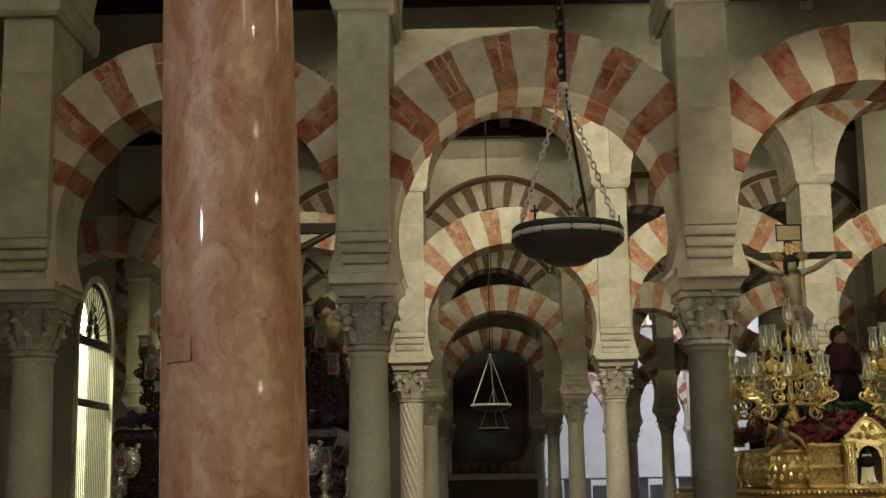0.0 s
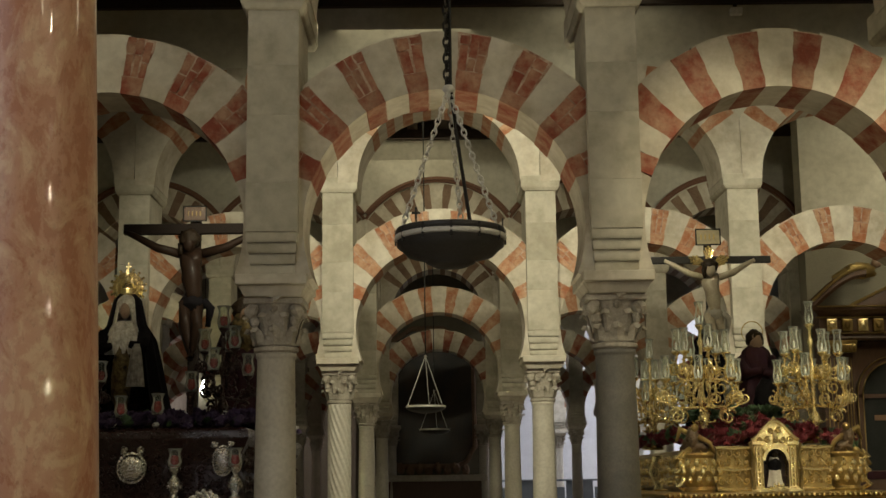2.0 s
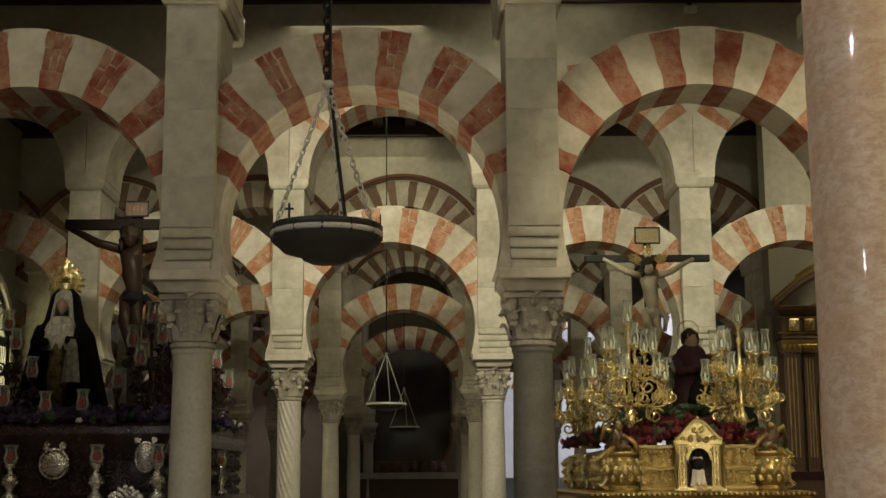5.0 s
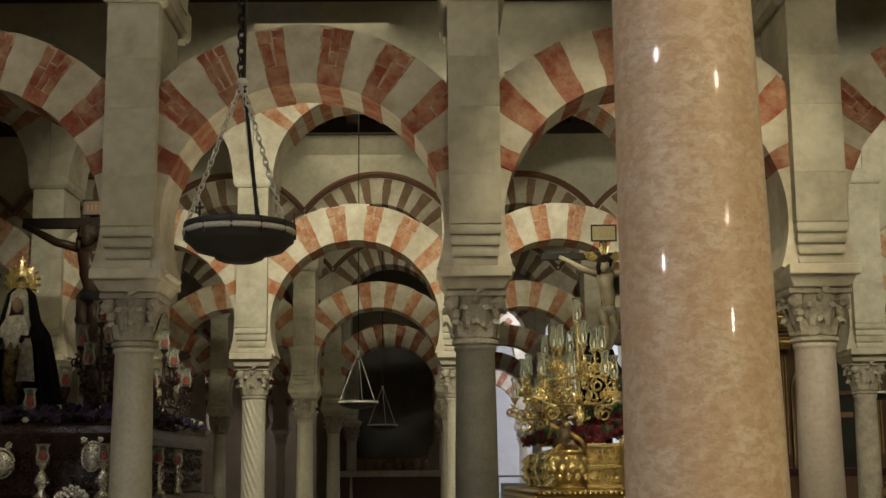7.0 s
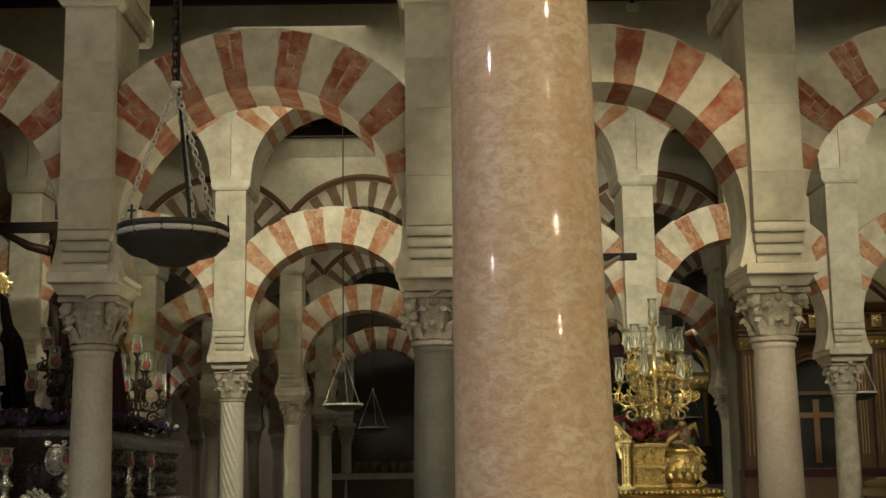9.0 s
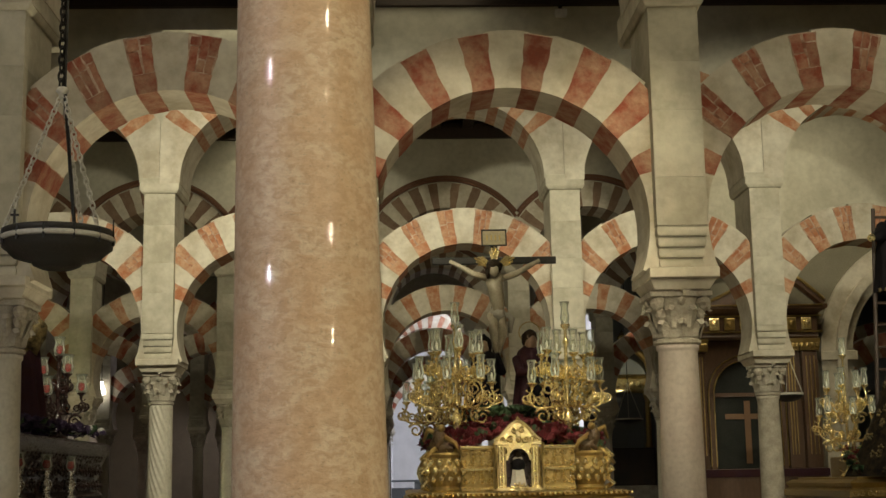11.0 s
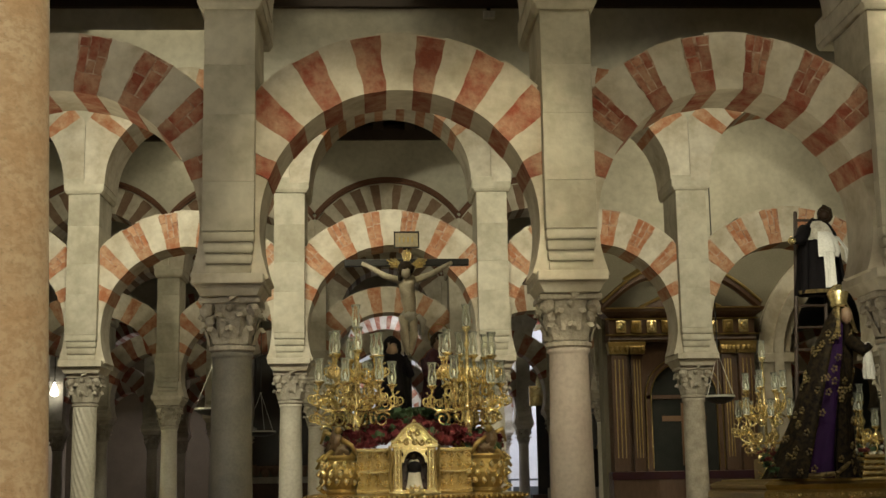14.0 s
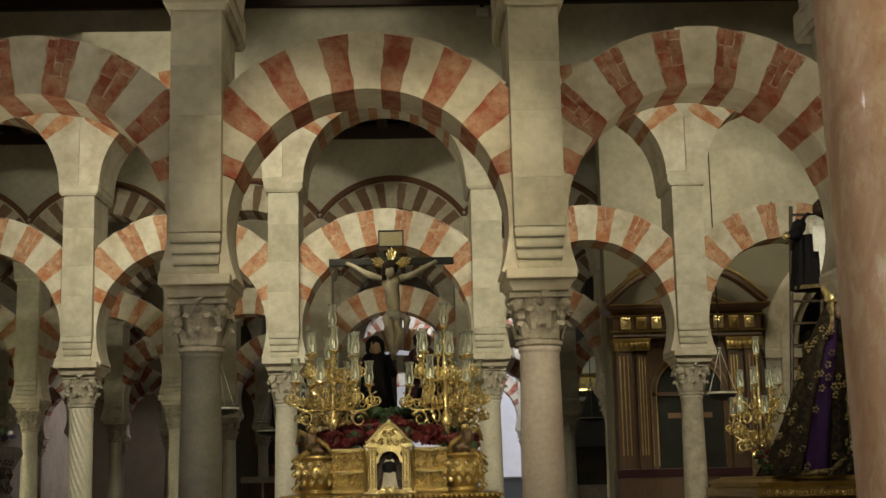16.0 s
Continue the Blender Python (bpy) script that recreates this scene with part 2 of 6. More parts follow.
def lathe(bm, profile, n=24, at=(0, 0, 0), wave=None):
    """Turns (radius, height) pairs round a vertical axis; wave(angle, height) scales the radius."""
    rings = []
    for r, z in profile:
        if r < 1e-4:
            rings.append([bm.verts.new((at[0], at[1], at[2] + z))])
        else:
            ring = []
            for i in range(n):
                a = 2 * math.pi * i / n
                k = r * (wave(a, z) if wave else 1)
                ring.append(bm.verts.new((at[0] + k * math.cos(a), at[1] + k * math.sin(a), at[2] + z)))
            rings.append(ring)
    for p, q in zip(rings, rings[1:]):
        for i in range(n):
            j = (i + 1) % n
            if len(p) == 1 and len(q) == 1:
                continue
            if len(p) == 1:
                bm.faces.new((p[0], q[j], q[i]))
            elif len(q) == 1:
                bm.faces.new((p[i], p[j], q[0]))
            else:
                bm.faces.new((p[i], p[j], q[j], q[i]))
    for ring, flip in ((rings[0], True), (rings[-1], False)):
        if len(ring) > 2:
            bm.faces.new(ring[::-1] if flip else ring)
    return bm


def tube(bm, pts, r, n=6, closed=False):
    """A round bar along points; r may be one radius or one for each point."""
    pts = [Vector(p) for p in pts]
    rr = r if isinstance(r, (list, tuple)) else [r] * len(pts)
    rings = []
    up = Vector((0.13, 0.27, 0.95)).normalized()
    for i, p in enumerate(pts):
        a = pts[i - 1] if i or closed else p
        b = pts[(i + 1) % len(pts)] if i < len(pts) - 1 or closed else p
        d = (b - a).normalized()
        s = d.cross(up)
        if s.length < 0.05:
            s = d.cross(Vector((1, 0, 0)))
        s.normalize()
        u = s.cross(d)
        rings.append([bm.verts.new(p + rr[i] * (math.cos(k) * s + math.sin(k) * u)) for k in (2 * math.pi * j / n for j in range(n))])
    m = len(rings)
    for i in range(m if closed else m - 1):
        p, q = rings[i], rings[(i + 1) % m]
        for j in range(n):
            bm.faces.new((p[j], p[(j + 1) % n], q[(j + 1) % n], q[j]))
    if not closed:
        bm.faces.new(rings[0][::-1])
        bm.faces.new(rings[-1])
    return bm


def blob(bm, at, r, scale=(1, 1, 1), sub=2, rough=0.0, freq=3.0):
    """A lumpy ball."""
    made = bmesh.ops.create_icosphere(bm, subdivisions=sub, radius=1)["verts"]
    for v in made:
        k = 1 + rough * noise.noise(v.co * freq + Vector(at) * 3)
        v.co = Vector((v.co.x * scale[0], v.co.y * scale[1], v.co.z * scale[2])) * r * k + Vector(at)
    return bm


def arc_wedge(bm, a0, a1, r0, r1, y0, y1, cz, seg=3, cx=0.0, proud=0.0):
    """A voussoir: a block between two angles (from upright, to +x) and two radii."""
    cols = []
    for i in range(seg + 1):
        a = a0 + (a1 - a0) * i / seg
        s, c = math.sin(a), math.cos(a)
        cols.append([bm.verts.new((cx + r * s, y, cz + r * c)) for r, y in ((r0, y0 - proud), (r1, y0 - proud), (r1, y1 + proud), (r0, y1 + proud))])
    for p, q in zip(cols, cols[1:]):
        for j in range(4):
            bm.faces.new((p[j], p[(j + 1) % 4], q[(j + 1) % 4], q[j]))
    bm.faces.new(cols[0][::-1])
    bm.faces.new(cols[-1])
    return bm


# ---- the building's measures ----
S = 3.0            # column to column along an arcade
NAVE = 8.0         # arcade to arcade
Y0 = 0.17          # middle of the second arcade's wall
ARC_A, ARC_B, ARC_C, ARC_D = Y0, Y0 + NAVE, Y0 + 2 * NAVE, Y0 + 3 * NAVE
CAP0, CAP1, IMP1 = 2.89, 3.36, 3.54
ROLL1 = 3.91
LOWC, LOWR, LOWX = 3.97, 1.24, 1.79
UPC, UPR, UPX = 6.15, 1.20, 1.76
TOP = 8.95
XL, XR, YN, YF = -9.0, 21.0, -16.5, 33.0


# ---- floor, ceiling, outer walls ----
bm = bmesh.new()
box(bm, XL - 0.4, YN - 0.4, -0.3, XR + 0.4, YF + 14, 0.0)
tagged(part("floor", bm, FLOORSTONE), "worn grey-brown marble floor of the prayer hall", "floor", kind="structure")
bm = bmesh.new()
box(bm, XL - 0.4, YN - 0.4, TOP + 0.35, XR + 0.4, YF + 14, TOP + 0.5)
for j in range(7):
    y = Y0 + (j - 2) * NAVE
    for i in range(46):
        x = XL + i * (XR - XL) / 45
        box(bm, x - 0.11, y + 0.48, TOP + 0.08, x + 0.11, y + NAVE - 0.48, TOP + 0.35)
    for s in (0.52, NAVE - 0.52):
        box(bm, XL, y + s - 0.06, TOP - 0.12, XR, y + s + 0.06, TOP + 0.2)
tagged(part("ceiling", bm, DARKWOOD), "dark carved timber ceiling with close beams", "ceiling", kind="structure")
for name, dims in (("wall_west", (XL - 0.4, YN, 0, XL, YF + 14, TOP + 0.4)), ("wall_east", (XR, YN, 0, XR + 0.4, YF + 14, TOP + 0.4)), ("wall_north", (XL - 0.4, YN - 0.4, 0, XR + 0.4, YN, TOP + 0.4))):
    bm = box(bmesh.new(), *dims)
    tagged(part(name, bm, PLASTER), "plain limewashed hall wall, slightly stained", "wall", kind="structure")


# ---- arcades ----
LOW_STEPS = []     # half arch, from the crown outwards: (angle0, angle1, red)
for a0, a1, red in ((-5.6, 5.6, 0), (5.6, 14.2, 1), (14.2, 24.6, 0), (24.6, 33.2, 1), (33.2, 43.6, 0), (43.6, 52.2, 1), (52.2, 62.0, 0), (62.0, 70.5, 1), (70.5, 110.5, 0)):
    LOW_STEPS.append((a0, a1, red))
UP_STEPS = ((-4.5, 4.5, 0), (4.5, 11.0, 1), (11.0, 19.0, 0), (19.0, 26.0, 1), (26.0, 34.0, 0), (34.0, 41.0, 1), (41.0, 48.5, 0), (48.5, 55.5, 1), (55.5, 90, 0))


def mesh_of(bm, mat, limit=1.496):
    for v in bm.verts:
        v.co.x = max(-limit, min(limit, v.co.x))
    me = bpy.data.meshes.new("block")
    bmesh.ops.recalc_face_normals(bm, faces=bm.faces)
    bm.to_mesh(me)
    bm.free()
    me.materials.append(mat)
    return me


def worn_wedge(bm, b0, b1, r0, r1, y0, y1, cz, rnd, wob=0.5, proud=0.0, n=6):
    """A wedge whose long edges wander a little, in degrees."""
    rings = []
    d0 = d1 = 0.0
    for k in range(n + 1):
        r = r0 + (r1 - r0) * k / n
        d0, d1 = 0.5 * d0 + rnd.uniform(-wob, wob), 0.5 * d1 + rnd.uniform(-wob, wob)
        p, q = radians(b0 + d0), radians(b1 + d1)
        rings.append([bm.verts.new((r * math.sin(a), y, cz + r * math.cos(a))) for a, y in ((p, y0 - proud), (q, y0 - proud), (q, y1 + proud), (p, y1 + proud))])
    for p, q in zip(rings, rings[1:]):
        for j in range(4):
            bm.faces.new((p[j], p[(j + 1) % 4], q[(j + 1) % 4], q[j]))
    bm.faces.new(rings[0][::-1])
    bm.faces.new(rings[-1])
    return bm


def lay_voussoirs(top, steps, r0, r1, y0, y1, cz, red, white, bricks, seed):
    """Every voussoir of an arch, on both sides of the crown; red ones may carry their bricks."""
    rnd = random.Random(seed)
    for a0, a1, isred in steps:
        for side in ((1,) if a0 < 0 else (1, -1)):
            b0, b1 = (a0, a1) if side > 0 else (-a1, -a0)
            if not isred:
                bm = arc_wedge(bmesh.new(), radians(b0 - 1.0), radians(b1 + 1.0 * (a1 < 80)), r0, r1 - rnd.uniform(0, 0.02), y0, y1, cz, 8 if a1 > 80 else 3, proud=rnd.uniform(-0.002, 0.002))
                shared("voussoir", mesh_of(bm, white), top)
                continue
            j0, j1 = b0 + rnd.uniform(-0.5, 0.5), b1 + rnd.uniform(-0.5, 0.5)
            bm = worn_wedge(bmesh.new(), j0, j1, r0 - 0.003, r1 - 0.012 - rnd.uniform(0, 0.03), y0, y1, cz, rnd, 0.45, 0.004)
            vou = shared("voussoir", mesh_of(bm, PINKMORTAR if bricks else red), top)
            if bricks:
                rm = r0 + (r1 - r0) * rnd.uniform(0.2, 0.34)
                bm = worn_wedge(bmesh.new(), j0, j1, r0 - 0.006, rm, y0, y1, cz, rnd, 0.3, 0.008, 3)
                shared("brick", mesh_of(bm, red), vou)
                n = rnd.choice((2, 3, 3))
                for k in range(n):
                    c0, c1 = j0 + (j1 - j0) * k / n, j0 + (j1 - j0) * (k + 1) / n
                    cut = rm + (r1 - rm) * rnd.uniform(0.3, 0.7)
                    for p, q in ((rm + 0.004, cut - 0.008), (cut + 0.008, r1 - 0.02 - rnd.uniform(0, 0.03))):
                        bm = worn_wedge(bmesh.new(), c0 + rnd.uniform(0.1, 0.5), c1 - rnd.uniform(0.1, 0.5), p, q, y0, y1, cz, rnd, 0.22, rnd.uniform(0.006, 0.011), 4)
                        shared("brick", mesh_of(bm, red), vou)


def arch_core(parent, r0, r1, y0, y1, cz, a, mat, limit=1.49):
    bm = bmesh.new()
    arc_wedge(bm, radians(-a), radians(a), r0 + 0.012, r1 - 0.02, y0 + 0.02, y1 - 0.02, cz, 40)
    for v in bm.verts:
        v.co.x = max(-limit, min(limit, v.co.x))
    return part("mortar_bed", bm, mat, parent)


def make_arch(name, label, steps, r0, r1, y0, y1, cz, red, white, group, hood=None, bricks=False, seed=1):
    top = thing(name, label, "arch", group=group)
    arch_core(top, r0, r1, y0, y1, cz, steps[-1][1], MORTAR)
    lay_voussoirs(top, steps, r0, r1, y0, y1, cz, red, white, bricks, seed)
    if hood:
        bm = bmesh.new()
        for q0, q1, pr in ((r1, r1 + 0.05, 0.05), (r1 + 0.05, r1 + 0.11, 0.09)):
            a = math.degrees(math.asin(min(1, 1.5 / q1)))
            arc_wedge(bm, radians(-a), radians(a), q0, q1, y0 - pr, y0 + 0.05, cz, 36)
        part("hood_mould", bm, hood, top, "dark brown hood moulding")
    return top


def pier_thing(ledge, label, mat, group, back=0.5):
    """The block pier over a column: rolls, shaft and impost."""
    top = thing("pier", label, "pier", group=group)
    bm = bmesh.new()
    n = 4
    for k in range(n):
        z0, z1 = IMP1 + (ROLL1 - IMP1) * k / n, IMP1 + (ROLL1 - IMP1) * (k + 1) / n
        d = 0.0 - 0.010 * (n - 1 - k)
        pts = [(0.213 + d, z0 + 0.004), (0.221 + d, z0 + 0.022), (0.224 + d, z0 + 0.045), (0.222 + d, z1 - 0.02), (0.214 + d, z1)]
        roll = bmesh.new()
        prev = None
        for w, z in pts:
            yy = 0.45 - 0.02 * (n - k) + (w - 0.21)
            ring = [roll.verts.new(p) for p in ((-w, -yy, z), (w, -yy, z), (w, yy, z), (-w, yy, z))]
            if prev:
                for j in range(4):
                    roll.faces.new((prev[j], prev[(j + 1) % 4], ring[(j + 1) % 4], ring[j]))
            else:
                roll.faces.new(ring[::-1])
            prev = ring
        roll.faces.new(prev)
        part("roll", roll, mat, top)
    z, k = ROLL1, 0
    rnd = random.Random(int(ledge * 100))
    while z < ledge - 0.02:
        h = min(rnd.uniform(0.42, 0.62), ledge - z)
        if ledge - z - h < 0.2:
            h = ledge - z
        block = box(bmesh.new(), -0.225, -0.45, z + 0.0006, 0.225, 0.45, z + h - 0.0006, 0.0025)
        part("block", block, mat, top)
        z, k = z + h, k + 1
    bm = bmesh.new()
    box(bm, -0.255, -0.49, ledge, 0.255, back - 0.01, ledge + 0.05, 0.012, 0.03)
    box(bm, -0.29, -0.5, ledge + 0.05, 0.29, back, UPC + 0.06 if UPC + 0.06 > ledge + 0.1 else ledge + 0.2, 0.012)
    part("impost", bm, mat, top)
    return top


def capital_bm(r, seed):
    """A leafy capital: a bell, two rows of leaves, corner scrolls and an abacus."""
    rnd = random.Random(seed)
    bm = bmesh.new()
    h = CAP1 - CAP0
    lathe(bm, [(r * 1.0, 0), (r * 1.14, 0.015), (r * 1.14, 0.045), (r * 1.0, 0.06), (r * 1.02, 0.15), (r * 1.12, 0.28), (r * 1.38, h - 0.06), (r * 1.42, h - 0.05)], 24)
    for row, (z0, z1, count, out) in enumerate(((0.06, 0.22, 8, 0.06), (0.14, 0.34, 8, 0.085))):
        for i in range(count):
            a = 2 * math.pi * (i + 0.5 * row) / count
            d, t = Vector((math.cos(a), math.sin(a), 0)), Vector((-math.sin(a), math.cos(a), 0))
            rows = []
            for k in range(6):
                u = k / 5
                z = z0 + (z1 - z0) * min(1, u * 1.2) - (0.05 if k == 5 else 0)
                rad = r * (1.04 + 0.12 * u) + out * u * u + 0.015
                w = 0.075 * (1 - 0.55 * u) * (1 + 0.25 * rnd.uniform(-1, 1))
                rows.append([bm.verts.new(d * (rad - 0.02) + t * w + Vector((0, 0, z))), bm.verts.new(d * (rad + 0.012) + Vector((0, 0, z + 0.01))), bm.verts.new(d * (rad - 0.02) - t * w + Vector((0, 0, z)))])
            for p, q in zip(rows, rows[1:]):
                for j in (0, 1):
                    bm.faces.new((p[j], p[j + 1], q[j + 1], q[j]))
    for sx in (-1, 1):
        for sy in (-1, 1):
            blob(bm, (sx * r * 1.12, sy * r * 1.12, h - 0.11), 0.062, (1, 1, 1.05), 2, 0.4, 4)
            blob(bm, (sx * r * 0.98, sy * r * 0.98, h - 0.2), 0.05, (1, 1, 1.3), 1, 0.5, 4)
    for a in range(4):
        c = Vector((math.cos(a * math.pi / 2), math.sin(a * math.pi / 2), 0)) * r * 1.35
        blob(bm, (c.x, c.y, h - 0.09), 0.045, (1, 1, 0.9), 1, 0.5, 4)
    box(bm, -r * 1.5, -r * 1.5, h - 0.055, r * 1.5, r * 1.5, h - 0.002, 0.012)
    return bm


def column(x, y, shaft_mat, r, label, group, seed=1, cap_mat=None, twist=False, impost_mat=None, lift=0.0, taper=0.0, lean=0.0):
    """A column with base, shaft, capital and impost block; lift makes a taller one, lean tips it (degrees)."""
    top = thing("column", label, "column", pose(x, y, 0, 0, lean, 0), group)
    bm = bmesh.new()
    if twist:
        n, rows = 90, 100
        grid = []
        for k in range(rows + 1):
            z = 0.22 + (CAP0 - 0.22) * k / rows
            grid.append([bm.verts.new(((r + 0.010 * math.sin(14 * (a + z * 2.4))) * math.cos(a), (r + 0.010 * math.sin(14 * (a + z * 2.4))) * math.sin(a), z)) for a in (2 * math.pi * i / n for i in range(n))])
        for p, q in zip(grid, grid[1:]):
            for i in range(n):
                bm.faces.new((p[i], p[(i + 1) % n], q[(i + 1) % n], q[i]))
        bm.faces.new(grid[-1])
    elif taper:
        z1 = CAP0 + lift
        lathe(bm, [(r * 1.12, 0.2), (r * 1.13, 0.26), (r * 1.03, 0.3), (r * 1.02, 0.8), (r, 1.5)] + [(r * (1 - taper * (z - 1.5)), z) for z in (1.9, 2.3, 2.7, 3.1, z1 - 0.06)] + [(r * 0.92, z1 - 0.05), (r * 0.98, z1 - 0.035), (r * 0.98, z1)], 56)
    else:
        lathe(bm, [(r * 1.13, 0.2), (r * 1.14, 0.26), (r * 1.09, 0.3), (r * 1.09, 0.8), (r * 1.06, 1.5), (r * 1.0, 2.3), (r * 0.95, CAP0 + lift - 0.06), (r * 0.97, CAP0 + lift - 0.05), (r * 1.03, CAP0 + lift - 0.035), (r * 1.03, CAP0 + lift)], 40)
    part("shaft", bm, shaft_mat, top, smooth=True)
    bm = bmesh.new()
    box(bm, -r * 1.5, -r * 1.5, 0, r * 1.5, r * 1.5, 0.1, 0.01)
    lathe(bm, [(r * 1.45, 0.1), (r * 1.5, 0.13), (r * 1.4, 0.16), (r * 1.2, 0.18), (r * 1.25, 0.2)], 28)
    part("base", bm, CAPSTONE, top)
    cap = part("capital", capital_bm(r, seed), cap_mat or CAPSTONE, top, smooth=False)
    cap.location.z = CAP0 + lift
    bm = bmesh.new()
    box(bm, -0.245, -0.33, CAP1 + lift, 0.245, 0.33, CAP1 + lift + 0.09, 0.008, 0.05)
    box(bm, -0.31, -0.46, CAP1 + lift + 0.09, 0.31, 0.46, IMP1 + lift, 0.012)
    part("impost_block", bm, impost_mat or STONE, top)
    return top


def spandrel(name, bays, y, depth, up, mat, label):
    """The wall over the upper arches, cut to their curve."""
    bm = bmesh.new()
    for k in bays:
        cx = (k + 0.5) * S
        n = 24
        top, bot = [], []
        for i in range(n + 1):
            x = -1.5 + 3.0 * i / n
            bot.append((cx + x, up + math.sqrt(max(0, (UPX - 0.03) ** 2 - x * x))))
        for i in range(n):
            (xa, za), (xb, zb) = bot[i], bot[i + 1]
            v = [bm.verts.new(p) for p in ((xa, y - depth, za), (xb, y - depth, zb), (xb, y - depth, TOP), (xa, y - depth, TOP), (xa, y + depth, za), (xb, y + depth, zb), (xb, y + depth, TOP), (xa, y + depth, TOP))]
            for q in ((0, 1, 2, 3), (7, 6, 5, 4), (4, 5, 1, 0), (3, 2, 6, 7)):
                bm.faces.new([v[j] for j in q])
    bmesh.ops.remove_doubles(bm, verts=bm.verts, dist=0.001)
    return tagged(part(name, bm, mat), label, "wall", kind="structure")


ARCADES = (
    ("camera_side", Y0 - NAVE, range(-2, 5), 5.9, REDBRICK, STONE),
    ("second", ARC_A, range(-3, 6), 5.92, REDBRICK, STONE),
    ("third", ARC_B, range(-3, 6), 5.98, ORANGEBRICK, STONE),
    ("fourth", ARC_C, range(-3, 3), 5.96, ORANGEBRICK, STONE),
    ("fifth", ARC_D, range(-3, 7), 5.95, REDBRICK, STONE),
    ("sixth", ARC_D + NAVE, [-3, -2, -1, 1, 2, 3], 5.95, REDBRICK, STONE),
    ("seventh", ARC_D + 1.8 * NAVE, [-3, -2, -1, 1, 2, 3, 4], 5.95, REDBRICK, STONE),
)
for i, (word, y, bays, ledge, red, white) in enumerate(ARCADES):
    faded = word in ("fourth", "fifth")
    brick = word in ("second", "third")
    lift = 0.75 if i == 0 else 0.0
    lows = [make_arch("horseshoe_arch", "horseshoe arch of alternating red brick and pale stone voussoirs", LOW_STEPS, LOWR, LOWX, -0.32, 0.32, LOWC, red, white, "lower arches", bricks=brick and (i == 2 or n != 1), seed=9 * i + n) for n in range(3 if brick else 1)]
    plain = make_arch("horseshoe_arch", "horseshoe arch of alternating red brick and pale stone voussoirs", LOW_STEPS, LOWR, LOWX, -0.32, 0.32, LOWC, red, white, "lower arches", seed=77) if brick else None
    upp = make_arch("round_arch", "high round arch of pale stone and red brick voussoirs", UP_STEPS, UPR, UPX, -0.5, 0.5, UPC, FADED if faded else red, white, "upper arches", MOULDING if faded else None)
    pier = pier_thing(ledge, "cream limestone block pier with rolled corbels over a column", PIERSTONE, "piers", 0.78 if i == 1 else 0.5)
    placed = set()

    def put(ob, m):
        if ob in placed:
            return copy_thing(ob, m)
        placed.add(ob)
        ob.matrix_basis = m
        return ob

    for k in bays:
        low = lows[k % len(lows)] if not brick or -2 <= k <= 3 else plain
        put(low, pose((k + 0.5) * S, y, lift))
        put(upp, pose((k + 0.5) * S, y, lift))
    for k in sorted({k + d for k in bays for d in (0, 1)}):
        put(pier, pose(k * S, y, lift))
    spandrel("wall_" + str(i + 1), bays, y, 0.48, UPC + lift, PLASTER, "limewashed wall over the upper arches")

GROUP = "columns of the hall"
SHAFTS = {
    (1, -3): (PALEMARBLE, 0.18), (1, -2): (PALEMARBLE, 0.18), (1, -1): (PALEMARBLE, 0.185), (1, 0): (PALEMARBLE, 0.175), (1, 1): (GREYMARBLE, 0.18), (1, 2): (ROSEMARBLE, 0.185),
    (2, 3): (CAPSTONE, 0.165), (0, 0): (REDMARBLE, 0.205), (0, 1): (SALMONMARBLE, 0.199), (0, 2): (PINKMARBLE, 0.199),
}
# the camera's side: columns a little off the grid, all leaning a little west
NEAR = {0: (0.318, -8.0), 1: (3.297, -8.35), 2: (6.28, -8.2)}
for i, (word, y, bays, ledge, red, white) in enumerate(ARCADES):
    for k in sorted({k + d for k in bays for d in (0, 1)}):
        mat, r = SHAFTS.get((i, k), (PALEMARBLE, 0.165))
        x, yy = NEAR.get(k, (k * S + 0.27, y - 0.2)) if i == 0 else (k * S, y)
        words = {REDMARBLE: "polished red-veined marble", PINKMARBLE: "polished mottled pink marble", SALMONMARBLE: "polished salmon marble", GREYMARBLE: "dark grey granite", ROSEMARBLE: "rose-white marble", PALEMARBLE: "pale cream marble", CAPSTONE: "mottled grey stone"}[mat]
        made = column(x, yy, mat, r, words + (" column with spiral fluting and leafy capital" if (i, k) == (2, 0) else " column with a carved leafy capital"), GROUP, seed=i * 31 + k, twist=(i, k) == (2, 0), lift=0.75 if i == 0 else 0.0, taper=0.0 if i else 0.06 if k == 0 else 0.085, lean=0.0 if i else (-1.4, -0.75, -2.0)[k] if 0 <= k < 3 else -1.0)
        if (i, k) == (0, 0):
            RED_COLUMN = made

for ang, z, w, h in ((-15, 1.65, 0.035, 0.045), (-36, 2.12, 0.05, 0.03)):
    bm = bmesh.new()
    rows = []
    for i in range(7):
        a = radians(-90 + ang) + (i / 6 - 0.5) * 2 * w / 0.21
        rows.append([bm.verts.new(((0.209 + 0.004 * d) * math.cos(a), (0.2025 + 0.004 * d) * math.sin(a), q)) for d, q in ((-2, z - h), (0, z - h), (0, z + h), (-2, z + h))])
    for p, q in zip(rows, rows[1:]):
        for j in range(4):
            bm.faces.new((p[j], p[(j + 1) % 4], q[(j + 1) % 4], q[j]))
    bm.faces.new(rows[0])
    bm.faces.new(rows[-1][::-1])
    part("repair_patch", bm, PATCH, RED_COLUMN, "pale mortar repair patch")

# ---- THINGS ----


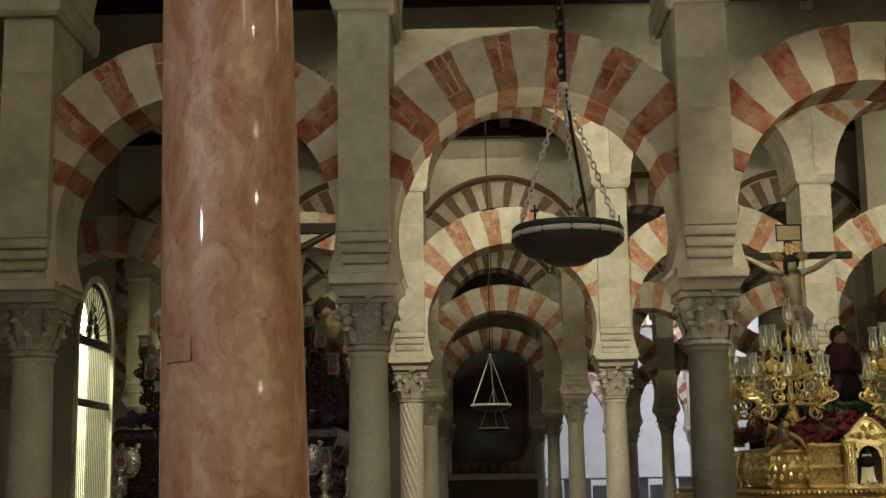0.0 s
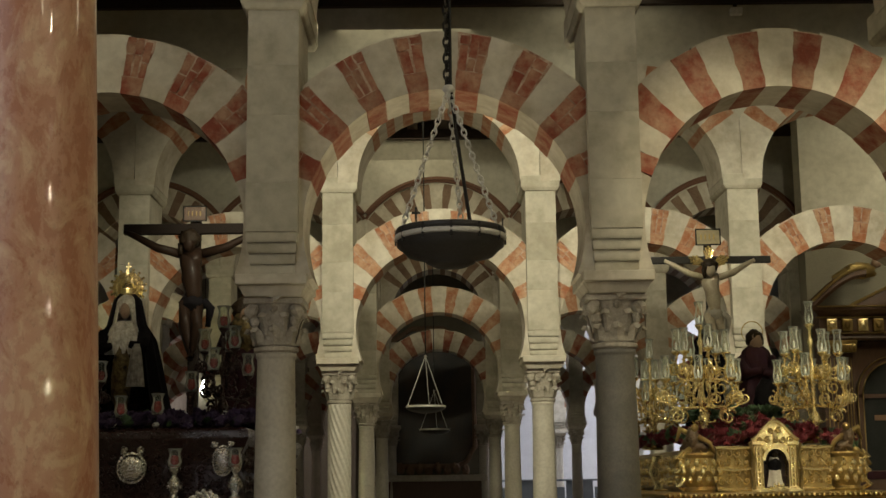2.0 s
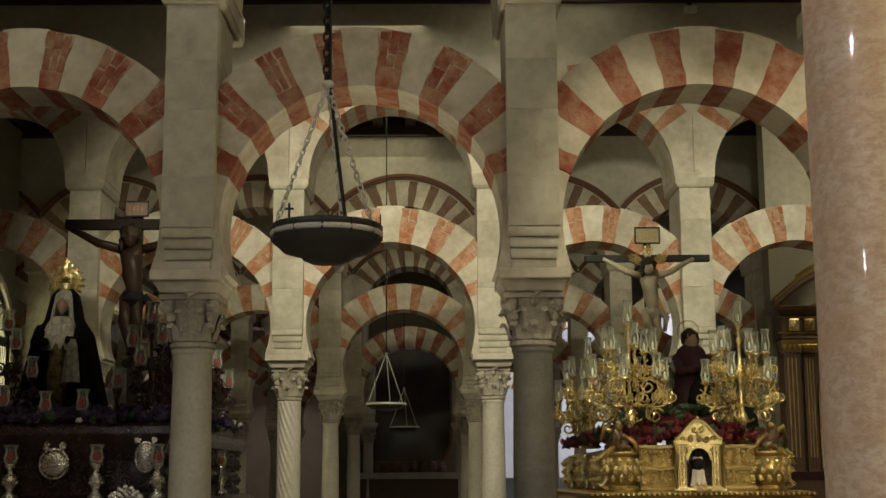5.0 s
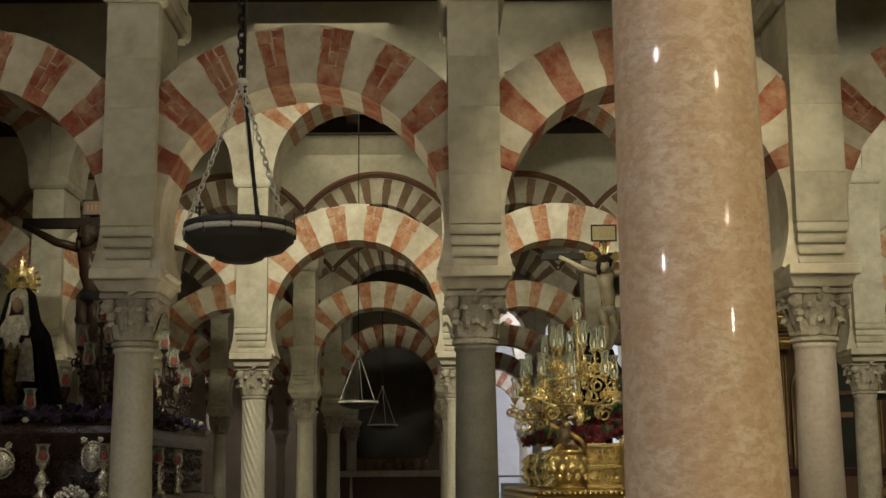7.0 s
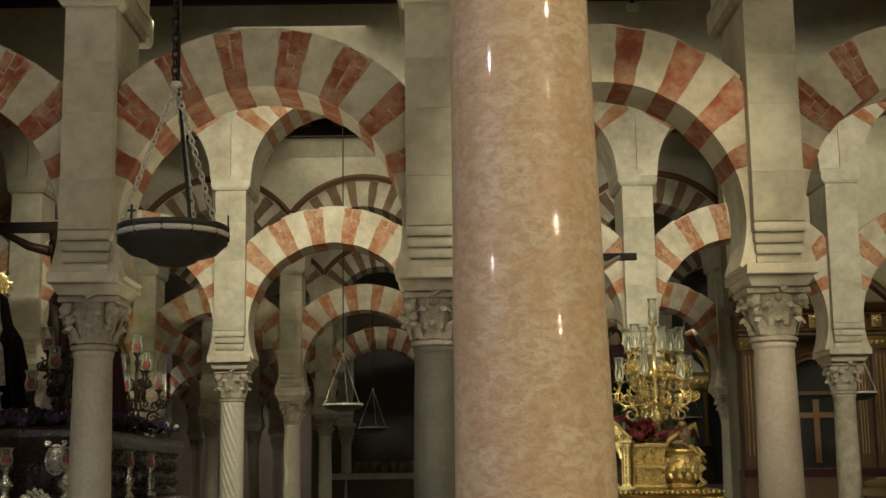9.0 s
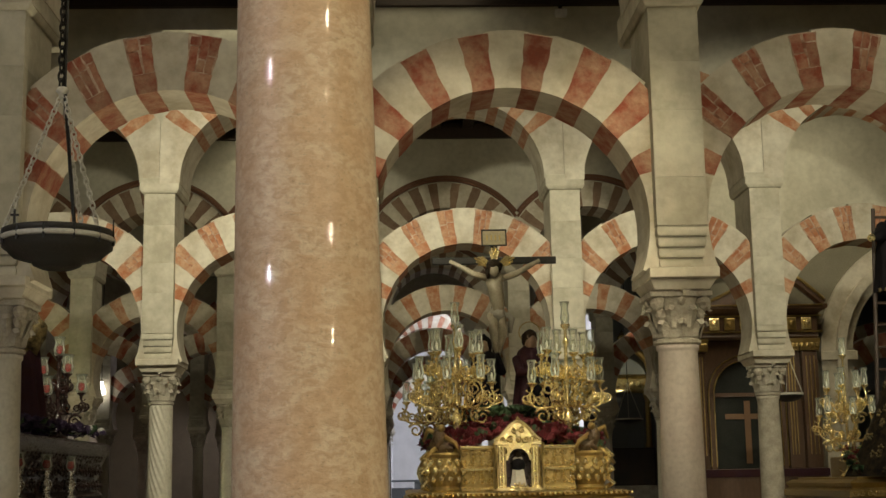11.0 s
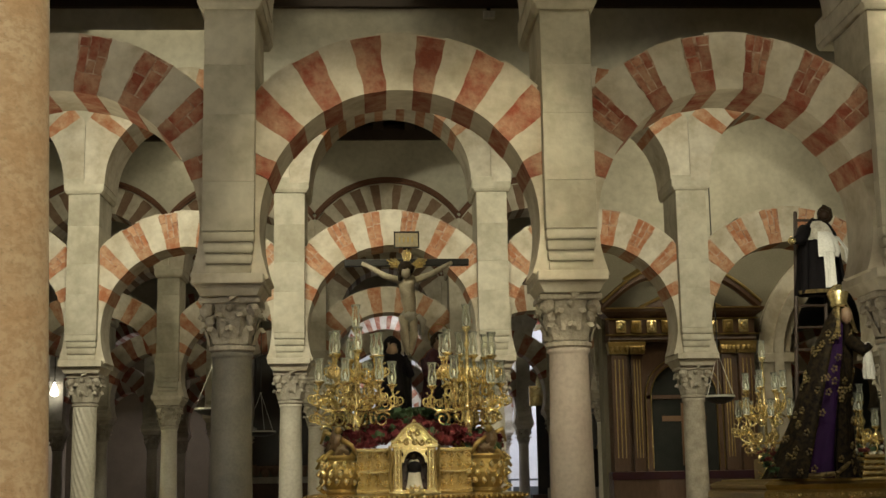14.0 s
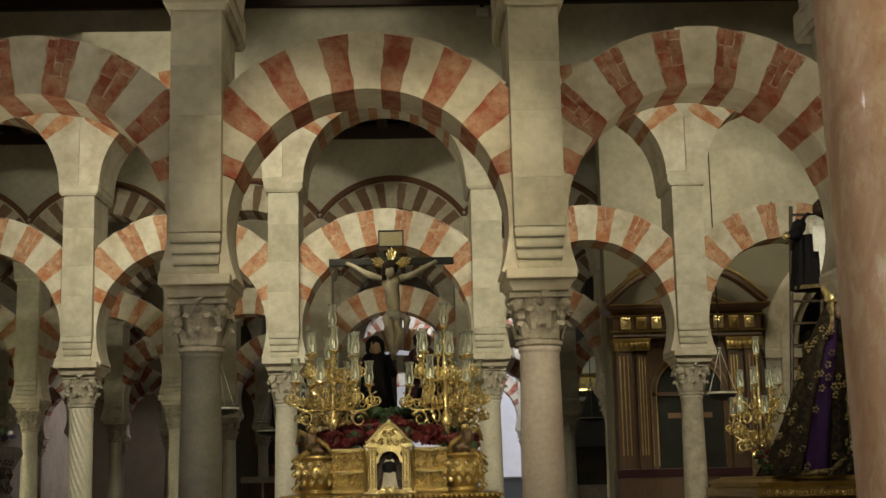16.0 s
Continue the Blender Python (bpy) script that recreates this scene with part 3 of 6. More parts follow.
def thin_glass(name):
    """Thin lamp glass: mostly see-through, with a glossy film."""
    m = bpy.data.materials.new(name)
    m.use_nodes = True
    N, L = m.node_tree.nodes, m.node_tree.links
    b = N["Principled BSDF"]
    b.inputs["Base Color"].default_value = (0.5, 0.5, 0.44, 1)
    b.inputs["Roughness"].default_value = 0.06
    t, mix = N.new("ShaderNodeBsdfTransparent"), N.new("ShaderNodeMixShader")
    t.inputs[0].default_value = (0.93, 0.94, 0.9, 1)
    fr, ad = N.new("ShaderNodeFresnel"), N.new("ShaderNodeMath")
    fr.inputs["IOR"].default_value = 1.45
    ad.inputs[1].default_value = 0.03
    L.new(fr.outputs[0], ad.inputs[0])
    L.new(ad.outputs[0], mix.inputs[0])
    L.new(t.outputs[0], mix.inputs[1])
    L.new(b.outputs[0], mix.inputs[2])
    L.new(mix.outputs[0], N["Material Output"].inputs[0])
    return m


GOLD = material("gilded_metal", (0.98, 0.83, 0.45), 0.21, metal=0.9, second=(0.80, 0.61, 0.25), scale=7, bump=0.3, fine=42, stain=0.12)
# dark gilding; as ground under relief its colour holds the crevices' shade
DARKGOLD = material("dark_gilding", (0.42, 0.30, 0.11), 0.32, metal=0.85, second=(0.30, 0.20, 0.07), scale=9, bump=0.3, fine=40)
SILVER = material("chased_silver", (0.72, 0.69, 0.62), 0.25, metal=1.0, second=(0.4, 0.38, 0.34), scale=10, bump=0.4, fine=60)
MAHOGANY = material("dark_mahogany", (0.028, 0.010, 0.008), 0.28, second=(0.014, 0.006, 0.005), scale=5, bump=0.3, fine=40, spec=0.55)
WALNUT = material("brown_walnut", (0.105, 0.055, 0.028), 0.4, second=(0.055, 0.026, 0.012), scale=4, stretch=(4, 4, 1), bump=0.3)
REDPETAL = material("red_petals", (0.12, 0.006, 0.011), 0.75, second=(0.055, 0.004, 0.008), scale=9, bump=0.4)
PURPLEPETAL = material("purple_petals", (0.06, 0.035, 0.085), 0.75, second=(0.025, 0.013, 0.04), scale=9, bump=0.4)
LEAF = material("green_leaves", (0.045, 0.085, 0.035), 0.6, second=(0.02, 0.05, 0.02), scale=9, bump=0.4)
CLEARGLASS = thin_glass("clear_glass")
REDWAX = material("red_wax", (0.30, 0.02, 0.018), 0.4, second=(0.16, 0.012, 0.012), scale=5, bump=0.1)
FLESH = material("painted_wood_flesh", (0.24, 0.16, 0.105), 0.4, second=(0.25, 0.15, 0.1), scale=8, bump=0.1)
PALEFLESH = material("pale_painted_wood", (0.46, 0.40, 0.28), 0.4, second=(0.26, 0.20, 0.13), scale=8, bump=0.1)
DARKFLESH = material("dark_polychrome_wood", (0.030, 0.018, 0.012), 0.35, second=(0.018, 0.010, 0.007), scale=8, bump=0.15, spec=0.12)
BLACKCLOTH = material("black_velvet", (0.006, 0.005, 0.006), 0.8, second=(0.010, 0.008, 0.010), scale=8, bump=0.2, spec=0.12)
PURPLECLOTH = material("purple_velvet", (0.028, 0.009, 0.05), 0.7, second=(0.015, 0.006, 0.028), scale=5, bump=0.2, spec=0.12)
MAROONCLOTH = material("maroon_cloth", (0.045, 0.016, 0.018), 0.6, second=(0.04, 0.02, 0.04), scale=6, bump=0.3, spec=0.12)
LACE = material("silver_lace", (0.55, 0.52, 0.44), 0.5, second=(0.25, 0.22, 0.18), scale=18, amount=0.9, bump=0.6)
ANGELWOOD = material("dark_gilt_wood", (0.10, 0.06, 0.025), 0.45, second=(0.05, 0.03, 0.015), scale=12, bump=0.5)
WHITECLOTH = material("white_cloth", (0.75, 0.74, 0.70), 0.7, second=(0.6, 0.58, 0.52), scale=4, bump=0.3)
PALECLOTH = material("aged_linen", (0.42, 0.39, 0.32), 0.7, second=(0.3, 0.27, 0.2), scale=5, bump=0.3)
BLACKGOLD = material("black_velvet_with_gold_thread", (0.006, 0.005, 0.006), 0.55, second=(0.10, 0.07, 0.028), scale=17, amount=0.3, bump=0.3, spec=0.05)
EMBROIDERY = material("gold_embroidery_on_black", (0.30, 0.22, 0.09), 0.45, metal=0.4, second=(0.02, 0.015, 0.01), scale=16, amount=1.0, bump=0.5)
HAIR = material("dark_hair", (0.03, 0.02, 0.012), 0.5, bump=0.5, spec=0.12)
IRONWOOD = material("blackened_wood", (0.018, 0.012, 0.009), 0.6, bump=0.3, spec=0.12)
PAINTING = material("dark_canvas", (0.022, 0.018, 0.014), 0.45, second=(0.06, 0.035, 0.02), scale=1.2, amount=0.8, bump=0.1)
TAN = material("tan_board", (0.34, 0.28, 0.16), 0.6, bump=0.2)
CHAPEL = material("lit_chapel_plaster", (0.78, 0.77, 0.62), 0.8, second=(0.62, 0.60, 0.45), scale=2)
# olive plaster; the dimness of these walls is put into its darkened colour
DIMPLASTER = material("dim_olive_plaster", (0.21, 0.19, 0.135), 0.85, second=(0.15, 0.13, 0.09), scale=1.4, bump=0.3)
BLUEGREY = material("blue_grey_plaster", (0.20, 0.22, 0.23), 0.85, second=(0.14, 0.15, 0.16), scale=1.5)
DARKGLASS = material("dark_glazing", (0.03, 0.032, 0.03), 0.12, second=(0.05, 0.05, 0.045), scale=2, bump=0.02)
DAYPLASTER = material("white_limewash", (0.66, 0.66, 0.66), 0.85, scale=1.5, second=(0.5, 0.5, 0.5))


def mixed(name, pieces, label, category, m, group=""):
    """One plain mesh of several coloured pieces: [(draw(bm), material), ...]."""
    bm = bmesh.new()
    mats, count = [], 0
    for draw, mat in pieces:
        draw(bm)
        bm.faces.ensure_lookup_table()
        if mat not in mats:
            mats.append(mat)
        for f in bm.faces[count:]:
            f.material_index, f.smooth = mats.index(mat), True
        count = len(bm.faces)
    me = bpy.data.meshes.new(name)
    bm.to_mesh(me)
    bm.free()
    for mat in mats:
        me.materials.append(mat)
    ob = new(name, me)
    ob.matrix_basis = m
    return tagged(ob, label, category, group)


def robe(h, w, folds=9, depth=0.12, lean=0.0, flare=1.0, slim=1.0):
    """Draws a draped robe h high and w wide at its hem."""
    def draw(bm):
        prof = [(0.50 * flare, 0), (0.49 * flare, 0.02), (0.44 * flare, 0.12), (0.38 * flare, 0.3), (0.33, 0.5), (0.30 * (1 + slim) / 2, 0.66), (0.31 * slim, 0.76), (0.27 * slim, 0.83), (0.13, 0.89), (0.0, 0.9)]
        start = len(bm.verts)
        lathe(bm, [(r * w, z * h) for r, z in prof], 36, wave=lambda a, z: 1 + depth * (1 - 0.7 * z / h) * math.sin(folds * a + 3 * z) + 0.4 * depth * math.sin(2.3 * folds * a + 1.3))
        bm.verts.ensure_lookup_table()
        for v in bm.verts[start:]:
            v.co.x += lean * v.co.z
            v.co.y *= 0.8
    return draw


def mass(at, r, scale=(1, 1, 1), rough=0.15, freq=3.0, sub=3):
    return lambda bm: blob(bm, at, r, scale, sub, rough, freq)


def cape(prof, a0, a1, depth=0.07, folds=11, thick=0.02, at=(0, 0, 0), squash=0.8, shear=0.0):
    """Draws a hanging cloth: (radius, height) pairs swept between two angles (degrees), with folds and a thickness."""
    def draw(bm):
        n = 40
        sheets = []
        for off in (0.0, -thick):
            grid = []
            for r, z in prof:
                row = []
                for i in range(n + 1):
                    q = radians(a0 + (a1 - a0) * i / n)
                    top_z = prof[0][1]
                    swing = (top_z - z) / max(0.01, top_z - prof[-1][1])
                    k = r * (1 + depth * swing * (math.sin(folds * q + 2 * z) + 0.45 * math.sin(2.7 * folds * q))) + off
                    row.append(bm.verts.new((at[0] + k * math.cos(q) + shear * (z - prof[-1][1]), at[1] + k * math.sin(q) * squash, at[2] + z)))
                grid.append(row)
            for p, q in zip(grid, grid[1:]):
                for i in range(n):
                    f = (p[i], p[i + 1], q[i + 1], q[i])
                    bm.faces.new(f if off else f[::-1])
            sheets.append(grid)
        out, inn = sheets
        for k in (0, -1):
            for i in range(n):
                bm.faces.new((out[k][i], out[k][i + 1], inn[k][i + 1], inn[k][i]))
        for j in range(len(prof) - 1):
            for i in (0, n):
                bm.faces.new((out[j][i], out[j + 1][i], inn[j + 1][i], inn[j][i]))
    return draw


def motifs(prof, a0, a1, count, seed, at=(0, 0, 0), squash=0.8, shear=0.0):
    """Draws embroidered flowers, five raised petals each, over a cape of the same profile."""
    def draw(bm):
        rnd = random.Random(seed)
        for _ in range(count):
            j = rnd.randrange(len(prof) - 1)
            u, q = rnd.random(), radians(rnd.uniform(a0, a1))
            r = prof[j][0] + (prof[j + 1][0] - prof[j][0]) * u + 0.012
            z = prof[j][1] + (prof[j + 1][1] - prof[j][1]) * u
            for k in range(5):
                b = 2 * math.pi * k / 5 + 7 * u
                d = 0.03 * math.cos(b) / max(r, 0.1)
                zz = z + 0.034 * math.sin(b)
                blob(bm, (at[0] + r * math.cos(q + d) + shear * (zz - prof[-1][1]), at[1] + r * math.sin(q + d) * squash, at[2] + zz), 0.018, (1, 1, 1), 1)
    return draw


def limb(pts, r, n=8):
    return lambda bm: tube(bm, pts, r, n)


def crucified(skin, cloth, h, span):
    """A carved figure on a cross: arms raised to both sides, bent knees, loincloth."""
    s = span / 2
    k = h / 1.5
    return [
        (limb([(-0.10 * k, -0.05, 1.12 * k), (0.0, -0.10, 0.98 * k), (0.01, -0.11, 0.82 * k), (0.03 * k, -0.10, 0.68 * k), (0.03 * k, -0.08, 0.56 * k)], [0.06 * k, 0.12 * k, 0.112 * k, 0.088 * k, 0.105 * k], 12), skin),
        (limb([(0.1 * k, -0.05, 1.14 * k), (0.0, -0.10, 1.05 * k), (0.0, -0.10, 0.95 * k)], [0.05 * k, 0.11 * k, 0.11 * k], 10), skin),
        (limb([(-0.12 * k, -0.09, 1.10 * k), (-0.5 * s, -0.08, 1.17 * k), (-0.8 * s, -0.06, 1.29 * k), (-s, -0.05, 1.36 * k)], [0.055 * k, 0.05 * k, 0.038 * k, 0.028 * k]), skin),
        (limb([(0.12 * k, -0.09, 1.10 * k), (0.5 * s, -0.08, 1.17 * k), (0.8 * s, -0.06, 1.29 * k), (s, -0.05, 1.36 * k)], [0.055 * k, 0.05 * k, 0.038 * k, 0.028 * k]), skin),
        (limb([(-0.05 * k, -0.10, 0.56 * k), (-0.05 * k, -0.19, 0.32 * k), (0.0, -0.08, 0.06 * k), (0.0, -0.14, -0.04 * k)], [0.085 * k, 0.07 * k, 0.048 * k, 0.035 * k]), skin),
        (limb([(0.08 * k, -0.10, 0.56 * k), (0.08 * k, -0.18, 0.31 * k), (0.03 * k, -0.1, 0.06 * k), (0.02, -0.16, -0.05 * k)], [0.085 * k, 0.07 * k, 0.048 * k, 0.035 * k]), skin),
        (mass((-0.02 * k, -0.17, 1.20 * k), 0.085 * k, (0.85, 0.95, 1.2), 0.1), skin),
        (mass((-0.02 * k, -0.14, 1.25 * k), 0.115 * k, (0.98, 0.95, 1.0), 0.35, 5), HAIR), (limb([(-0.1 * k, -0.14, 1.2 * k), (-0.11 * k, -0.17, 1.08 * k)], [0.045 * k, 0.02 * k], 6), HAIR),
        (mass((0.02 * k, -0.10, 0.56 * k), 0.13 * k, (1.05, 0.85, 0.75), 0.3, 4), cloth),
        (limb([(0.14 * k, -0.12, 0.58 * k), (0.22 * k, -0.12, 0.5 * k), (0.19 * k, -0.11, 0.3 * k)], [0.05 * k, 0.05 * k, 0.03 * k]), cloth),
    ]


def cross(x, y, z0, z1, arm_z, half, w, mat, label, board, rays=None):
    top = thing("cross", label, "cross", pose(x, y, z0))
    part("upright", box(bmesh.new(), -w / 2, 0, 0, w / 2, w * 0.8, z1 - z0, 0.01), mat, top)
    part("crossbeam", box(bmesh.new(), -half, -0.004, arm_z - z0 - w / 2, half, w * 0.7, arm_z - z0 + w / 2, 0.01), mat, top)
    sign = part("title_board", box(bmesh.new(), -0.14, -0.035, z1 - z0 - 0.16, 0.14, -0.005, z1 - z0 + 0.01, 0.006), board, top, "tan board with a dark frame")
    bm = bmesh.new()
    zc = z1 - z0 - 0.075
    for a, b, c, d in ((-0.15, 0.085, 0.15, 0.1), (-0.15, -0.1, 0.15, -0.085), (-0.15, -0.1, -0.135, 0.1), (0.135, -0.1, 0.15, 0.1)):
        box(bm, a, -0.045, zc + b, c, -0.03, zc + d)
    part("board_frame", bm, IRON, sign)
    bm = bmesh.new()
    for i in range(4):
        box(bm, -0.09 + i * 0.05, -0.038, zc - 0.03, -0.075 + i * 0.05, -0.034, zc + 0.03)
    part("lettering_bar", bm, DARKGOLD, sign)
    if rays:
        for a in (-65, 0, 65):
            bm = bmesh.new()
            for q in (-16, -8, 0, 8, 16):
                d = radians(a + q)
                L = 0.26 - 0.004 * abs(q)
                tube(bm, [(0.05 * math.sin(d), -0.02, arm_z - z0 - 0.08 + 0.05 * math.cos(d)), (L * math.sin(d), -0.02, arm_z - z0 - 0.08 + L * math.cos(d))], [0.012, 0.016], 4)
            part("ray_burst", bm, rays, top, "gilded burst of rays")
    return top


def shade_bm(h, r):
    """A flared glass storm shade with a foot."""
    return lathe(bmesh.new(), [(r * 0.45, 0), (r * 0.75, 0.03 * h), (r * 0.95, 0.3 * h), (r * 0.72, 0.62 * h), (r * 0.70, 0.75 * h), (r * 1.0, h), (r * 0.94, h), (r * 0.64, 0.75 * h), (r * 0.66, 0.62 * h), (r * 0.88, 0.3 * h), (r * 0.6, 0.06 * h), (0, 0.05 * h)], 16)


def curl_mesh(metal, cr, way, thick):
    """A C-scroll that winds into a bead, in the xz plane."""
    pts = []
    for k in range(22):
        t = k / 21
        r = cr * (1 - 0.78 * t)
        q = way * t * 2.9 * math.pi + 0.4
        pts.append((r * math.cos(q), 0.012 * math.sin(4 * t), r * math.sin(q)))
    bm = tube(bmesh.new(), pts, [thick * (1.15 - 0.5 * k / 21) for k in range(22)], 6)
    me = bpy.data.meshes.new("scroll")
    bmesh.ops.recalc_face_normals(bm, faces=bm.faces)
    bm.to_mesh(me)
    bm.free()
    me.materials.append(metal)
    me.shade_smooth()
    return me


def leaf_mesh(metal, size):
    """A pointed curling acanthus leaf."""
    bm = bmesh.new()
    rows = []
    for k in range(7):
        u = k / 6
        w = size * 0.36 * math.sin(math.pi * (0.12 + 0.88 * u)) * (1.0 if k % 2 else 0.72)
        x, z = size * 0.55 * math.sin(u * 2.0), size * (u - 0.25 * u * u)
        rows.append([bm.verts.new(p) for p in ((x, -w, z), (x + 0.014, 0, z + 0.004), (x, w, z), (x - 0.008, 0, z))])
    for p, q in zip(rows, rows[1:]):
        for j in range(4):
            bm.faces.new((p[j], p[(j + 1) % 4], q[(j + 1) % 4], q[j]))
    me = bpy.data.meshes.new("leaf")
    bmesh.ops.recalc_face_normals(bm, faces=bm.faces)
    bm.to_mesh(me)
    bm.free()
    me.materials.append(metal)
    return me


def candelabrum(x, y, z, h, metal, shade_mat, label, group, arms=6, spread=0.33, glass_h=0.23, glass_r=0.05, wax=None, seed=3):
    """A branched candlestick: stem, open scrolled arms with leaves, cups and glass shades."""
    rnd = random.Random(seed)
    top = thing("candelabrum", label, "candelabrum", pose(x, y, z), group)
    stem = lathe(bmesh.new(), [(0.12, 0), (0.13, 0.02), (0.10, 0.05), (0.05, 0.08), (0.03, 0.14), (0.05, 0.19), (0.062, 0.24), (0.045, 0.29), (0.022, 0.33), (0.02, 0.42 * h), (0.045, 0.47 * h), (0.05, 0.5 * h), (0.02, 0.55 * h), (0.017, 0.68 * h), (0.032, 0.71 * h), (0.015, 0.75 * h), (0.015, h - glass_h - 0.06), (0.045, h - glass_h - 0.02), (0.05, h - glass_h)], 16)
    part("stem", stem, metal, top, smooth=True)
    big, mid, small = curl_mesh(metal, 0.085, 1, 0.0145), curl_mesh(metal, 0.066, -1, 0.012), curl_mesh(metal, 0.048, 1, 0.010)
    leaf, tip = leaf_mesh(metal, 0.10), leaf_mesh(metal, 0.065)
    cup = lathe(bmesh.new(), [(0.008, -0.075), (0.022, -0.065), (0.012, -0.05), (0.03, -0.03), (0.05, -0.012), (0.056, 0.0), (0.0, 0.0)], 12)
    cup_me = bpy.data.meshes.new("cup")
    cup.to_mesh(cup_me)
    cup.free()
    cup_me.materials.append(metal)
    cup_me.shade_smooth()
    spots = [(0, 0, h - glass_h)]
    for i in range(arms):
        a = 2 * math.pi * (i + 0.3) / arms + rnd.uniform(-0.1, 0.1)
        tier = i % 2
        R = spread * (1.0 if tier == 0 else 0.70) * rnd.uniform(0.94, 1.06)
        zc = (0.44 if tier == 0 else 0.64) * h + rnd.uniform(-0.03, 0.03)
        zs = (0.26 if tier == 0 else 0.46) * h
        p0, p1, p2, p3 = (0.02, zs), (R * 0.75, zs - 0.02 * h), (R * 1.25, zc - 0.30), (R, zc - 0.07)
        pts = []
        for k in range(19):
            u = k / 18
            c = ((1 - u) ** 3, 3 * u * (1 - u) ** 2, 3 * u * u * (1 - u), u ** 3)
            pts.append((sum(w * p[0] for w, p in zip(c, (p0, p1, p2, p3))), 0, sum(w * p[1] for w, p in zip(c, (p0, p1, p2, p3)))))
        arm = part("arm", tube(bmesh.new(), pts, [0.015 - 0.004 * k / 18 for k in range(19)], 6), metal, top, smooth=True)
        arm.rotation_euler = (0, 0, a)
        for me, u, dx, dz, turn in ((big, 6, 0.02, -0.085, 0.0), (mid, 11, 0.03, 0.075, 1.1), (small, 15, 0.045, 0.0, 2.4), (mid, 3, 0.0, 0.08, 2.0), (small, 9, -0.02, 0.06, 0.4)):
            q = pts[u]
            shared("scroll", me, arm, pose(q[0] + dx, 0.0, q[2] + dz, 0, math.degrees(turn), rnd.uniform(-25, 25)))
        for me, u, tilt in ((leaf, 4, 10), (leaf, 10, -35), (tip, 14, 60), (tip, 17, 20)):
            q = pts[u]
            shared("leaf", me, arm, pose(q[0], 0.0, q[2], 0, tilt, rnd.uniform(-40, 40)))
        shared("cup", cup_me, arm, pose(R, 0, zc))
        spots.append((R * math.cos(a), R * math.sin(a), zc))
    for k in range(8):
        shared("leaf", leaf, top, pose(0.05 * math.cos(k * 0.785), 0.05 * math.sin(k * 0.785), 0.06 + 0.13 * (k % 2), 0, 25, 45 * k))
    for px, py, pz in spots:
        g = part("glass_shade", shade_bm(glass_h, glass_r), shade_mat, top, "clear glass storm shade", smooth=True)
        g.location = (px, py, pz)
        g.visible_shadow = False
        wr, wh = (glass_r * 0.5, glass_h * 0.5) if wax else (0.012, glass_h * 0.34)
        part("candle", lathe(bmesh.new(), [(wr, 0.015), (wr, wh), (0.006, wh + 0.004), (0.003, wh + 0.02)], 10), wax or WHITECLOTH, g, "red wax candle" if wax else "white wax candle")
    return top


def flower_bed(name, label, x0, y0, x1, y1, z, rise, mats, count, seed, size=0.05):
    """Loose blossoms heaped on a bed."""
    rnd = random.Random(seed)
    bm = bmesh.new()
    for i in range(count):
        u, v = rnd.random(), rnd.random()
        x, y = x0 + (x1 - x0) * u, y0 + (y1 - y0) * v
        hump = rise(u, v)
        c = Vector((x, y, z + hump + rnd.uniform(-0.03, 0.04)))
        base = len(bm.faces)
        r = size * rnd.uniform(0.6, 1.25)
        n = 6
        tilt = Euler((rnd.uniform(-1.3, 0.3), rnd.uniform(-0.7, 0.7), rnd.uniform(0, 6))).to_matrix()
        mid = bm.verts.new(c + tilt @ Vector((0, 0, -0.3 * r)))
        for ring, (q, lift) in enumerate(((1.0, 0.35), (0.6, 0.7))):
            for k in range(n):
                a = 2 * math.pi * (k + 0.5 * ring) / n
                p = [Vector((q * r * math.cos(a + d), q * r * math.sin(a + d), lift * r)) for d in (-0.45, 0.45)]
                tip = Vector((1.25 * q * r * math.cos(a), 1.25 * q * r * math.sin(a), lift * r * 1.2))
                bm.faces.new((mid, bm.verts.new(c + tilt @ p[0]), bm.verts.new(c + tilt @ tip), bm.verts.new(c + tilt @ p[1])))
        bm.faces.ensure_lookup_table()
        mi = rnd.choices(range(len(mats)), [w for _, w in mats])[0]
        for f in bm.faces[base:]:
            f.material_index = mi
    me = bpy.data.meshes.new(name)
    bm.to_mesh(me)
    bm.free()
    for mat, _ in mats:
        me.materials.append(mat)
    return tagged(new(name, me), label, "flowers", kind="stuff")


def ornament(bm, x0, x1, z0, z1, y, rnd, step=0.075, out=0.03):
    """Scrolled relief over a panel: curls and bosses standing proud of it."""
    nx, nz = max(1, int((x1 - x0) / step)), max(1, int((z1 - z0) / step))
    for i in range(nx):
        for j in range(nz):
            cx, cz = x0 + (i + 0.5) * (x1 - x0) / nx, z0 + (j + 0.5) * (z1 - z0) / nz
            cr, way = 0.46 * min((x1 - x0) / nx, (z1 - z0) / nz), 1 if (i + j) % 2 else -1
            pts = []
            for k in range(11):
                t = k / 10
                b = way * t * 2.4 * math.pi + i
                pts.append((cx + cr * (1 - 0.7 * t) * math.cos(b), y - out * (0.5 + 0.5 * t), cz + cr * (1 - 0.7 * t) * math.sin(b)))
            tube(bm, pts, [0.2 * cr * (1.1 - 0.5 * k / 10) for k in range(11)], 4)
            blob(bm, (cx, y - out * 1.1, cz), cr * 0.28, (1, 1, 1), 1)


